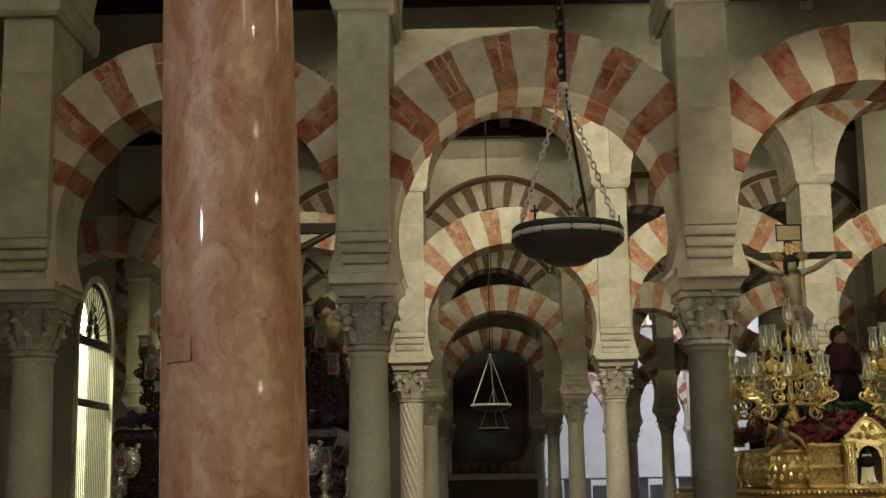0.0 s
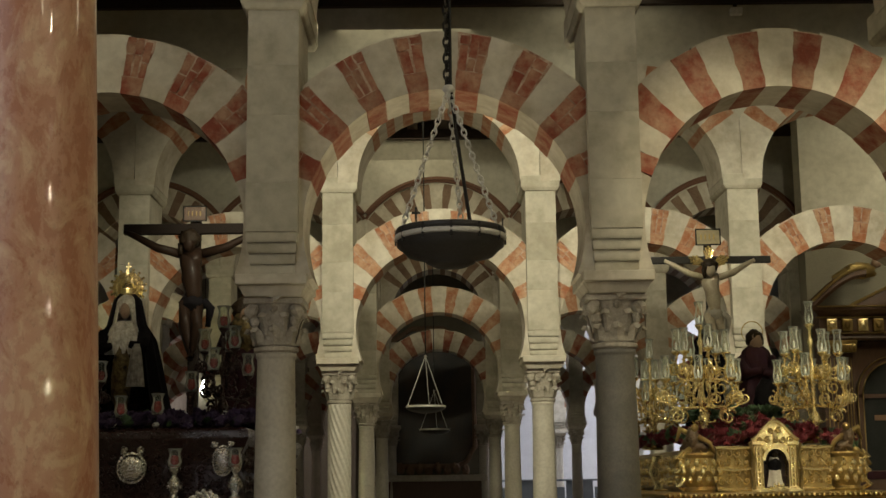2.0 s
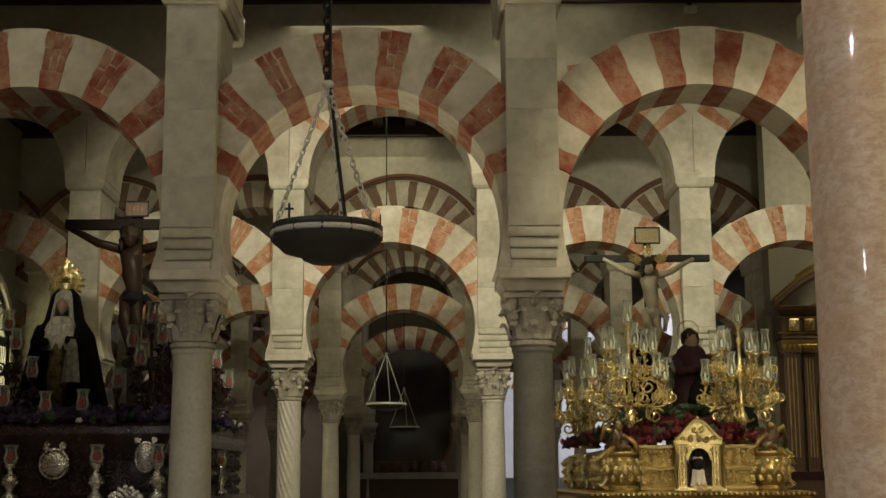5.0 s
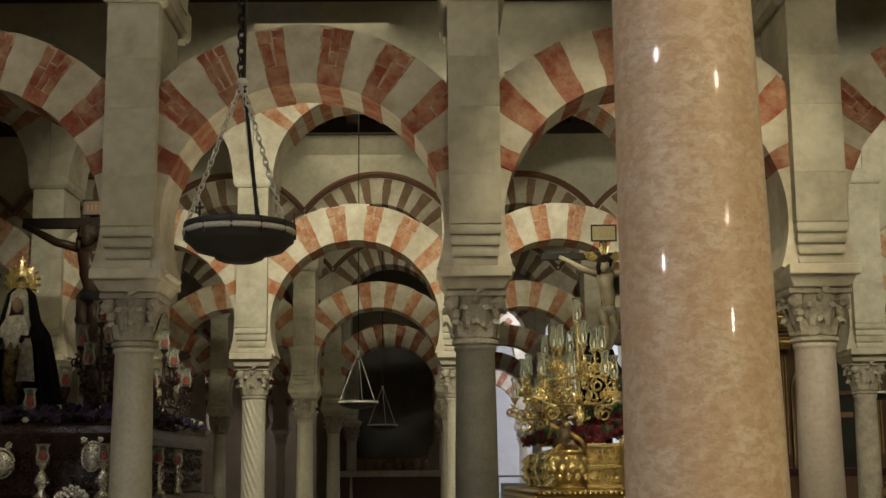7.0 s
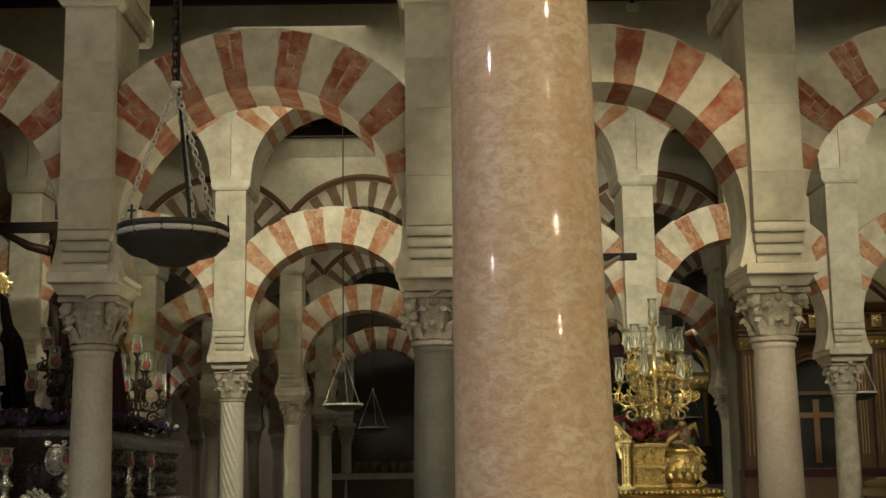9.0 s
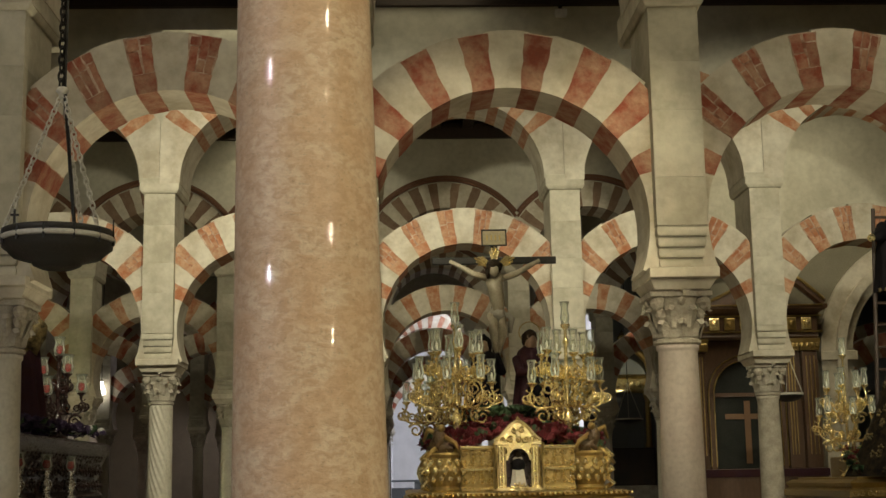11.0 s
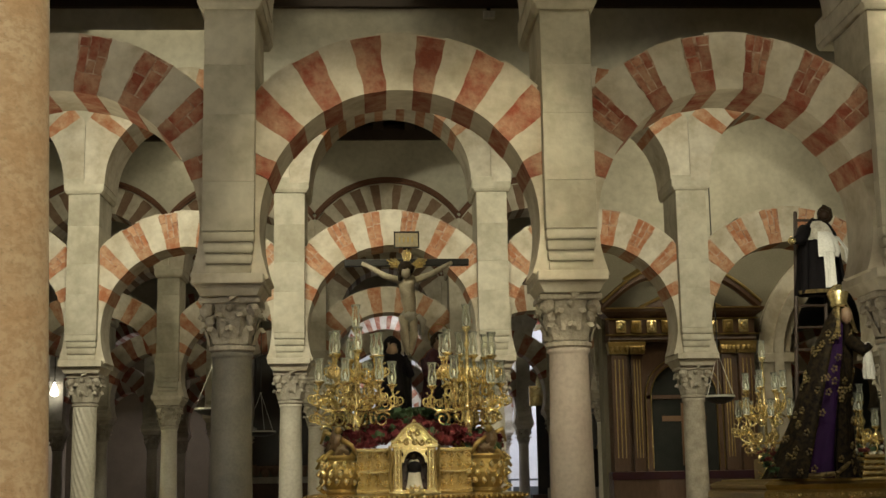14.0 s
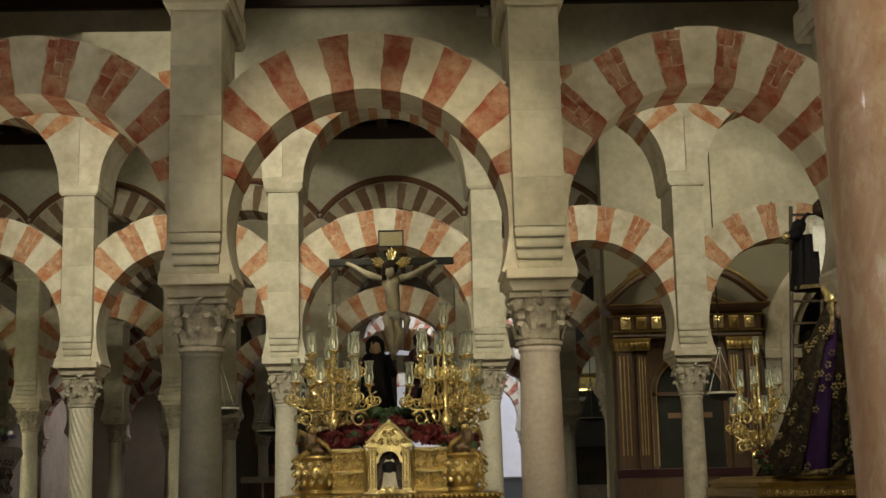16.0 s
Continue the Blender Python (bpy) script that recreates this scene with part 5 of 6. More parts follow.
# ---- second gilded float with the ladder ----
FX, FY = 10.5, 5.1
top = thing("processional_float", "gilded processional float carrying a ladder and two robed statues", "processional float", pose(FX, FY, 0), "floats")
part("skirt", box(bmesh.new(), -1.3, 0.1, 0.02, 1.3, 2.75, 1.42), MAROONCLOTH, top, "hanging maroon velvet skirt")
bm = moulding_frame(bmesh.new(), -1.3, 1.3, 0.06, 2.75, [(0.0, 1.40), (0.10, 1.44), (0.10, 1.52), (0.04, 1.56), (0.08, 1.62), (0.0, 1.66)])
rail = part("rail", bm, DARKGOLD, top)
bm = bmesh.new()
ornament(bm, -1.38, 1.38, 1.44, 1.54, -0.035, rnd, 0.09, 0.025)
part("beading", bm, GOLD, rail, kind="stuff")
part("deck", box(bmesh.new(), -1.24, 0.12, 1.64, 1.24, 2.68, 1.69, 0.01), DARKGOLD, top)
bm = box(bmesh.new(), -0.78, 0.85, 1.68, 1.15, 2.6, 1.97, 0.03)
body = part("body", box(bm, -0.05, 0.2, 1.68, 1.148, 0.87, 1.95, 0.03), DARKGOLD, top)
bm = bmesh.new()
ornament(bm, -0.05, 1.15, 1.70, 1.94, 0.2, rnd, 0.10, 0.045)
part("scrollwork", bm, GOLD, body, kind="stuff")
bm = bmesh.new()
for k in range(5):
    box(bm, -0.12 + 0.02 * k, 0.02 + 0.02 * k, 1.66 + 0.07 * k, 1.2, 0.3, 1.70 + 0.07 * k, 0.008)
part("stepped_plinth", bm, GOLD, top)
flower_bed("mixed_flowers", "small mixed flowers with leaves on the gilded float", FX - 0.02, FY + 0.25, FX + 1.1, FY + 1.6, 1.97, lambda u, v: 0.03 + 0.1 * v, ((LEAF, 0.6), (REDPETAL, 0.25), (WHITECLOTH, 0.15)), 420, 41, 0.05)
flower_bed("mixed_flowers", "small mixed flowers with leaves beside the gilded candelabrum", 9.3, FY + 0.2, 9.62, FY + 0.8, 1.71, lambda u, v: 0.05 + 0.28 * v, ((LEAF, 0.55), (REDPETAL, 0.25), (GOLD, 0.2)), 130, 43, 0.05)
candelabrum(9.47, FY + 1.0, 1.69, 1.85, GOLD, CLEARGLASS, "gilded candelabrum with rings of scrolls on the float", "gilded candelabra", arms=14, spread=0.36, seed=8)
candelabrum(10.58, FY + 0.45, 1.95, 0.95, GOLD, CLEARGLASS, "low gilded candelabrum on the float", "gilded candelabra", arms=5, spread=0.22, seed=9)
top = thing("ladder", "dark wooden ladder leaning over the float", "ladder", pose(9.98, FY + 0.95, 2.0))
for x0, x1 in ((0.0, 0.22), (0.42, 0.64)):
    part("stile", tube(bmesh.new(), [(x0 - 0.12, 0, 0.0), (x1, 0.5, 3.4)], 0.028, 6), DARKWOOD, top)
for k in range(11):
    u = (k + 0.6) / 11
    xa = -0.12 + 0.34 * u
    part("rung", tube(bmesh.new(), [(xa, 0.5 * u, 3.4 * u), (xa + 0.42, 0.5 * u, 3.4 * u)], 0.02, 6), DARKWOOD, top)
mixed("leaning_statue", [
    (robe(2.2, 0.72, 9, 0.12, lean=0.25, flare=1.0, slim=0.62), PURPLECLOTH),
    (cape([(0.10, 2.12), (0.15, 2.02), (0.20, 1.85), (0.27, 1.6), (0.34, 1.2), (0.40, 0.8), (0.50, 0.35), (0.62, 0.0)], -76, 250, 0.08, 12, 0.025, (-0.06, 0, 0), 0.85, 0.26), BLACKGOLD),
    (motifs([(0.20, 1.85), (0.27, 1.6), (0.34, 1.2), (0.40, 0.8), (0.50, 0.35), (0.62, 0.03)], -180, -84, 34, 5, (-0.06, 0, 0), 0.85, 0.26), EMBROIDERY),
    (motifs([(0.20, 1.85), (0.27, 1.6), (0.34, 1.2), (0.40, 0.8), (0.50, 0.35), (0.62, 0.03)], -76, 0, 26, 6, (-0.06, 0, 0), 0.85, 0.26), EMBROIDERY),
    (limb([(-0.42, -0.20, 0.03), (-0.16, -0.42, 0.03), (0.14, -0.46, 0.05), (0.38, -0.36, 0.2)], 0.032, 6), EMBROIDERY),
    (mass((0.53, -0.12, 2.02), 0.088, (0.9, 1, 1.25)), FLESH),
    (cape([(0.07, 2.2), (0.13, 2.1), (0.15, 1.95), (0.19, 1.8)], -60, 240, 0.05, 9, 0.015, (0.50, -0.05, 0), 0.9), EMBROIDERY),
    (lambda bm: lathe(bm, [(0.10, 0.0), (0.115, 0.03), (0.105, 0.06), (0.15, 0.17), (0.13, 0.22), (0.06, 0.28), (0.0, 0.3)], 16, (0.46, -0.05, 2.14), lambda a, z: 1 + 0.12 * math.sin(8 * a)), GOLD),
    (limb([(0.52, -0.2, 1.7), (0.66, -0.36, 1.55), (0.72, -0.42, 1.62)], [0.09, 0.08, 0.045]), BLACKGOLD),
    (cape([(0.03, 1.66), (0.055, 1.5), (0.075, 1.3), (0.065, 1.2)], 150, 390, 0.2, 6, 0.012, (0.70, -0.36, 0)), WHITECLOTH),
], "leaning statue in black and purple velvet with gold embroidery and crown", "statue", pose(9.9, FY + 0.38, 1.695) @ Matrix.Diagonal((0.95, 1, 1.03, 1)))
mixed("cloaked_statue", [
    (robe(1.08, 0.56, 7, 0.12), BLACKCLOTH),
    (cape([(0.08, 1.08), (0.18, 0.98), (0.25, 0.85), (0.29, 0.6), (0.31, 0.3), (0.34, 0.0)], -40, 220, 0.08, 9), BLACKCLOTH),
    (cape([(0.345, 0.05), (0.35, 0.0)], -170, -10, 0.03, 9, 0.03), EMBROIDERY),
    (mass((0.1, -0.04, 1.12), 0.115, (0.9, 1, 1.15), 0.2), HAIR),
    (mass((0.06, -0.11, 1.1), 0.08), DARKFLESH),
    (cape([(0.09, 1.03), (0.16, 0.96), (0.22, 0.86), (0.2, 0.76)], -150, -40, 0.1, 12, 0.02), LACE),
    (limb([(-0.2, -0.05, 0.9), (-0.32, -0.2, 0.74), (-0.43, -0.28, 0.72)], [0.10, 0.085, 0.05]), BLACKCLOTH),
    (mass((-0.47, -0.3, 0.71), 0.055), GOLD),
    (cape([(0.20, 0.86), (0.30, 0.74), (0.35, 0.58), (0.31, 0.5)], -108, -48, 0.05, 9, 0.03, (0, -0.02, 0)), WHITECLOTH),
    (cape([(0.34, 0.56), (0.36, 0.35), (0.36, 0.06)], -100, -74, 0.06, 22, 0.02, (0.02, -0.03, 0)), WHITECLOTH),
    (cape([(0.28, 0.8), (0.40, 0.6), (0.42, 0.4)], -44, -24, 0.05, 15, 0.02), WHITECLOTH),
], "statue in black cloak with hanging white cloth on ladder", "statue", pose(10.42, FY + 1.2, 4.18))

# ---- hanging lamps ----
def chain(bm, a, b, link=0.05, r=0.006):
    a, b = Vector(a), Vector(b)
    d = b - a
    n = max(2, int(d.length / (link * 0.72)))
    ax = d.normalized()
    s = ax.cross(Vector((0.3, 1, 0.1))).normalized()
    u = s.cross(ax)
    for i in range(n):
        c = a + d * (i + 0.5) / n
        w = s if i % 2 else u
        tube(bm, [c + ax * (link * 0.5 * math.cos(t)) + w * (link * 0.27 * math.sin(t)) for t in (2 * math.pi * k / 10 for k in range(10))], r, 4, closed=True)
    return bm


LX, LY, LZ, LR = 1.50, -3.92, 3.15, 0.318
top = thing("hanging_lamp", "black iron dish lamp hanging on chains", "hanging lamp", pose(LX, LY, LZ))
bm = lathe(bmesh.new(), [(LR, 0.075), (LR + 0.004, 0.07), (LR + 0.004, 0.045), (LR - 0.004, 0.04), (LR - 0.002, -0.03), (LR - 0.03, -0.05), (LR * 0.8, -0.085), (LR * 0.45, -0.115), (LR * 0.44, -0.13), (LR * 0.3, -0.15), (0, -0.155)], 48)
part("bowl", bm, LAMPIRON, top, smooth=True)
bm = lathe(bmesh.new(), [(LR - 0.002, 0.004), (LR + 0.009, 0.008), (LR + 0.013, 0.02), (LR + 0.009, 0.034), (LR - 0.002, 0.038)], 48)
rim = part("rim_band", bm, STEEL, top, "bright metal rim band")
for i in range(12):
    a = 2 * math.pi * i / 12
    c, s_ = math.cos(a), math.sin(a)
    part("rim_clip", box(bmesh.new(), (LR + 0.005) * c - 0.006, (LR + 0.005) * s_ - 0.006, -0.02, (LR + 0.005) * c + 0.006, (LR + 0.005) * s_ + 0.006, 0.07), IRON, rim)
bm = bmesh.new()
box(bm, -0.006, -0.006, 0.075, 0.006, 0.006, 0.17)
box(bm, -0.025, -0.005, 0.13, 0.025, 0.005, 0.142)
fin = part("finial_cross", bm, IRON, top)
fin.location = (-0.2, -0.2, 0)
part("finial_pin", tube(bmesh.new(), [(LR * 0.98, 0.05, 0.06), (LR * 0.98, 0.05, 0.15)], 0.005, 5), IRON, top)
HUB = (0.0, 0.0, 0.93)
for i, a in enumerate((205, 330, 75)):
    part("chain", chain(bmesh.new(), (LR * 0.97 * math.cos(radians(a)), LR * 0.97 * math.sin(radians(a)), 0.07), HUB, 0.055, 0.0055), STEEL, top)
part("cable", tube(bmesh.new(), [(0.12, -0.1, 0.06), (0.05, -0.02, 0.6), (0.012, 0.0, 0.95), (0.01, 0, 6.28)], 0.011, 6), IRON, top)
part("hub", lathe(bmesh.new(), [(0.0, 0.90), (0.025, 0.91), (0.04, 0.93), (0.025, 0.955), (0, 0.96)], 14), STEEL, top, smooth=True)
part("hanging_chain", chain(bmesh.new(), (-0.01, 0, 0.95), (-0.01, 0, 6.26), 0.07, 0.008), IRON, top)


def dish_lamp(x, y, z, r, drop, label):
    top = thing("hanging_lamp", label, "hanging lamp", pose(x, y, z), "far hanging lamps")
    part("dish", lathe(bmesh.new(), [(r, 0.03), (r + 0.01, 0.02), (r + 0.01, -0.03), (r * 0.8, -0.08), (r * 0.3, -0.12), (0, -0.125)], 28), IRON, top, smooth=True)
    part("rim_band", lathe(bmesh.new(), [(r + 0.002, -0.015), (r + 0.018, -0.015), (r + 0.018, 0.02), (r + 0.002, 0.02)], 28), STEEL, top)
    for a in (200, 330, 80):
        part("chain", tube(bmesh.new(), [(r * math.cos(radians(a)), r * math.sin(radians(a)), 0.02), (0, 0, drop)], 0.007, 5), STEEL, top)
    part("hub", lathe(bmesh.new(), [(0, drop - 0.03), (0.035, drop), (0, drop + 0.03)], 10), STEEL, top)
    part("cable", tube(bmesh.new(), [(0, 0, drop), (0, 0, TOP + 0.352 - z)], 0.012, 5), IRON, top)


for x, y, z in ((1.24, 13.5, 3.13), (1.40, 21.5, 3.0), (10.03, 10.65, 3.06), (9.6, 24.0, 3.25)):
    dish_lamp(x, y, z, 0.36 if y > 12 else 0.24, 0.95 if y > 12 else 0.75, "iron dish lamp with a bright rim hanging on chains")

# ---- lit glass lamp hanging far off at the west end ----
GLOW = material("glowing_lamp_glass", (0.9, 0.88, 0.8), 0.3, emit=(1.0, 0.95, 0.85), power=9.0)
top = thing("hanging_lamp", "small glowing drop-shaped glass lamp on a long cord", "hanging lamp", pose(-6.0, 31.5, 4.75))
part("lamp_glass", lathe(bmesh.new(), [(0, -0.16), (0.11, -0.12), (0.13, -0.03), (0.08, 0.1), (0.045, 0.22), (0.02, 0.3)], 16), GLOW, top, smooth=True)
part("cap", lathe(bmesh.new(), [(0.025, 0.28), (0.03, 0.33), (0.01, 0.36)], 10), IRON, top, smooth=True)
part("cord", tube(bmesh.new(), [(0, 0, 0.35), (0, 0, TOP + 0.352 - 4.75)], 0.012, 5), IRON, top)

# ---- small floodlight on the wall over the third arcade ----
top = thing("wall_floodlight", "small pale floodlight fixed to the wall", "floodlight", pose(6.02, ARC_B - 0.48, 8.68))
part("housing", box(bmesh.new(), -0.09, -0.14, -0.04, 0.09, -0.02, 0.07, 0.015), WHITECLOTH, top)
part("bracket", box(bmesh.new(), -0.03, -0.03, 0.07, 0.03, 0.0, 0.17, 0.005), IRON, top)

# ---- grille and lit chapel on the west side ----
GATEX, GY0, GY1, GZ = -6.45, 13.0, 15.35, 4.5
gr = (GY1 - GY0) / 2
gc = (GY0 + GY1) / 2
bm = bmesh.new()
box(bm, GATEX - 0.45, 8.7, 0, GATEX, GY0, TOP)
box(bm, GATEX - 0.45, GY1, 0, GATEX, 15.6, TOP)
n = 20
for i in range(n):
    ya, yb = GY0 + (GY1 - GY0) * i / n, GY0 + (GY1 - GY0) * (i + 1) / n
    za, zb = (GZ + math.sqrt(max(0, gr * gr - (q - gc) ** 2)) for q in (ya, yb))
    v = [bm.verts.new(p) for p in ((GATEX, ya, za), (GATEX, yb, zb), (GATEX, yb, TOP), (GATEX, ya, TOP), (GATEX - 0.45, ya, za), (GATEX - 0.45, yb, zb), (GATEX - 0.45, yb, TOP), (GATEX - 0.45, ya, TOP))]
    for q in ((0, 1, 2, 3), (7, 6, 5, 4), (4, 5, 1, 0)):
        bm.faces.new([v[j] for j in q])
tagged(part("wall_chapel_west", bm, DIMPLASTER), "dim olive-grey chapel wall with a round-headed opening", "wall", kind="structure")
bm = bmesh.new()
for i in range(40):
    a0, a1 = math.pi * i / 40, math.pi * (i + 1) / 40
    v = []
    for a in (a0, a1):
        for r, o in ((gr, 0.0), (gr + 0.14, 0.0), (gr + 0.14, 0.06), (gr, 0.06)):
            v.append(bm.verts.new((GATEX + o, gc + r * math.cos(a), GZ + r * math.sin(a))))
    for j in range(4):
        bm.faces.new((v[j], v[(j + 1) % 4], v[4 + (j + 1) % 4], v[4 + j]))
for y in (GY0 - 0.14, GY1):
    box(bm, GATEX, y, 0, GATEX + 0.06, y + 0.14, GZ)
tagged(part("trim_chapel_west", bm, STONE), "moulded stone surround of the chapel opening", "trim", kind="structure")
top = thing("iron_grille", "black iron grille with a fanlight of radiating bars", "grille", pose(GATEX - 0.05, gc, 0))
for z, h in ((GZ - 0.08, 0.16), (GZ - 1.25, 0.14), (0.05, 0.1)):
    part("rail", box(bmesh.new(), -0.04, -gr, z, 0.04, gr, z + h, 0.008), IRON, top)
for i in range(19):
    y = -gr + 0.06 + (2 * gr - 0.12) * i / 18
    part("bar", tube(bmesh.new(), [(0, y, 0.05), (0, y, GZ)], 0.010, 5), IRON, top)
for i in range(19):
    a = math.pi * (i + 0.5) / 19
    part("fan_bar", tube(bmesh.new(), [(0, 0.3 * math.cos(a), GZ + 0.1 + 0.25 * math.sin(a)), (0, gr * math.cos(a), GZ + gr * math.sin(a))], 0.012, 5), IRON, top)
bm = bmesh.new()
tube(bm, [(0, (gr - 0.02) * math.cos(math.pi * i / 30), GZ + (gr - 0.02) * math.sin(math.pi * i / 30)) for i in range(31)], 0.03, 5)
for i in range(24):
    a = math.pi * (i + 0.5) / 24
    blob(bm, (0, (gr - 0.06) * math.cos(a), GZ + (gr - 0.06) * math.sin(a)), 0.045, (0.5, 1, 1), 1)
part("fan_rim", bm, IRON, top)
bm = bmesh.new()
for k in range(9):
    blob(bm, (0, 0.28 * (1 - k / 9) * (-1) ** k, GZ + 0.12 + 0.09 * k), 0.14 * (1 - k / 11), (0.4, 1, 1), 2, 0.6, 5)
part("fan_crest", bm, IRON, top, "wrought crest in the fanlight")
bm = bmesh.new()
box(bm, -8.95, 8.7, 0, -8.9, 15.6, 8.0)
box(bm, -8.9, 8.65, 0, GATEX - 0.45, 8.7, 8.0)
box(bm, -8.9, 15.6, 0, GATEX - 0.45, 15.65, 8.0)
box(bm, -8.95, 8.65, 8.0, GATEX - 0.45, 15.65, 8.05)
tagged(part("wall_chapel_inside", bm, CHAPEL), "pale limewashed walls of the lit chapel", "wall", kind="structure")
top = thing("chapel_door", "brown panelled door inside the lit chapel", "door", pose(-8.88, 14.8, 0))
part("leaf", box(bmesh.new(), 0, -0.45, 0, 0.06, 0.45, 2.3, 0.01), WALNUT, top)
for z0, z1 in ((0.2, 1.0), (1.15, 2.1)):
    part("panel", box(bmesh.new(), 0.055, -0.32, z0, 0.08, 0.32, z1, 0.01), WALNUT, top)

# ---- retable, its wall and the stone arch beyond it ----
RY, RX0, RX1 = 13.6, 8.65, 11.5
RC = (RX0 + RX1) / 2
AC, AR, AZ = 14.0, 1.75, 4.0
bm = bmesh.new()
box(bm, 8.62, RY + 0.3, 0, AC - AR, RY + 0.8, 6.3)
box(bm, AC + AR, RY + 0.3, 0, XR, RY + 0.8, 6.3)
for i in range(24):
    xa, xb = AC - AR + 2 * AR * i / 24, AC - AR + 2 * AR * (i + 1) / 24
    za, zb = (AZ + math.sqrt(max(0, AR * AR - (q - AC) ** 2)) for q in (xa, xb))
    v = [bm.verts.new(p) for p in ((xa, RY + 0.3, za), (xb, RY + 0.3, zb), (xb, RY + 0.3, 6.3), (xa, RY + 0.3, 6.3), (xa, RY + 0.8, za), (xb, RY + 0.8, zb), (xb, RY + 0.8, 6.3), (xa, RY + 0.8, 6.3))]
    for q in ((0, 1, 2, 3), (7, 6, 5, 4), (4, 5, 1, 0)):
        bm.faces.new([v[j] for j in q])
bmesh.ops.remove_doubles(bm, verts=bm.verts, dist=0.001)
tagged(part("wall_chapel_east", bm, DIMPLASTER), "dim olive-grey chapel wall with a wide stone arch", "wall", kind="structure")
tagged(part("wall_chapel_upper", box(bmesh.new(), 8.62, RY + 0.33, 6.3, XR, RY + 0.8, TOP), PLASTER), "grey-cream upper wall over the chapel", "wall", kind="structure")
bm = bmesh.new()
for r0, r1, o in ((AR - 0.02, AR + 0.16, 0.08), (AR + 0.16, AR + 0.34, 0.26), (AR + 0.34, AR + 0.62, 0.14)):
    arc_wedge(bm, radians(-90), radians(90), r0, r1, RY + 0.3 - o, RY + 0.31, AZ, 40, cx=AC)
    for s in (-1, 1):
        xa, xb = sorted((AC + s * r0, AC + s * r1))
        box(bm, xa, RY + 0.3 - o, 0, xb, RY + 0.31, AZ)
for s in (-1, 1):
    box(bm, AC + s * (AR + 0.3) - 0.36, RY + 0.05, AZ - 0.12, AC + s * (AR + 0.3) + 0.36, RY + 0.32, AZ + 0.06, 0.02)
tagged(part("trim_chapel_east", bm, STONE), "moulded pale stone archivolt and jambs", "trim", kind="structure")
# back wall in dark blue-grey: the interior's shade is put into its colour
bm = bmesh.new()
box(bm, 9.2, RY + 13.4, 0, XR, RY + 13.6, TOP)
tagged(part("wall_chapel_back", bm, BLUEGREY), "chapel back wall, coloured dark blue-grey for its unlit interior", "wall", kind="structure")
part_arch = make_arch("horseshoe_arch", "horseshoe arch of red and white voussoirs in the chapel", LOW_STEPS, LOWR, LOWX, -0.3, 0.3, LOWC - 0.9, REDBRICK, STONE, "lower arches")
part_arch.matrix_basis = pose(14.6, RY + 4.5, 0)
for s in (-1, 1):
    column(14.6 + 1.5 * s, RY + 4.5, PALEMARBLE, 0.16, "pale cream marble column with a carved leafy capital", GROUP, seed=90 + s, lift=-0.9)

# gilded altar at the far end of the side nave
top = thing("altar", "gilded altar with a blue-grey painting and a dark front", "altar", pose(9.95, RY + 13.1, 0))
part("altar_front", box(bmesh.new(), -0.75, -0.5, 0, 0.75, 0.25, 2.55, 0.03), PAINTING, top, "dark painted altar front")
part("altar_step", box(bmesh.new(), -0.95, -0.75, 0, 0.95, -0.5, 1.5, 0.03), CAPSTONE, top)
part("painting", box(bmesh.new(), -0.6, -0.02, 2.55, 0.6, 0.06, 4.1, 0.01), BLUEGREY, top, "blue-grey painting")
for s in (-1, 1):
    part("column", lathe(bmesh.new(), [(0.11, 2.55), (0.12, 2.62), (0.085, 2.7), (0.075, 3.9), (0.12, 4.0), (0.13, 4.1)], 12, at=(s * 0.66, -0.08, 0)), DARKGOLD, top, smooth=True)
part("frieze", moulding_frame(bmesh.new(), -0.72, 0.72, -0.2, 0.2, [(0, 4.1), (0.05, 4.14), (0.03, 4.2), (0.03, 4.5), (0.1, 4.56), (0.16, 4.62)]), GOLD, top, "bright gilded frieze")
bm = bmesh.new()
for k in range(7):
    blob(bm, (-0.6 + 0.2 * k, -0.25, 4.35), 0.07, (1, 0.5, 1.3), 1, 0.5)
part("frieze_relief", bm, GOLD, top)
bm = bmesh.new()
tube(bm, [(0.75 * math.cos(radians(q)), -0.1, 4.66 + 0.75 * math.sin(radians(q))) for q in range(0, 181, 12)], 0.09, 8)
part("pediment", bm, DARKGOLD, top)
part("finial", lathe(bmesh.new(), [(0.0, 5.35), (0.12, 5.42), (0.05, 5.55), (0.14, 5.7), (0.0, 5.95)], 12), GOLD, top, smooth=True)

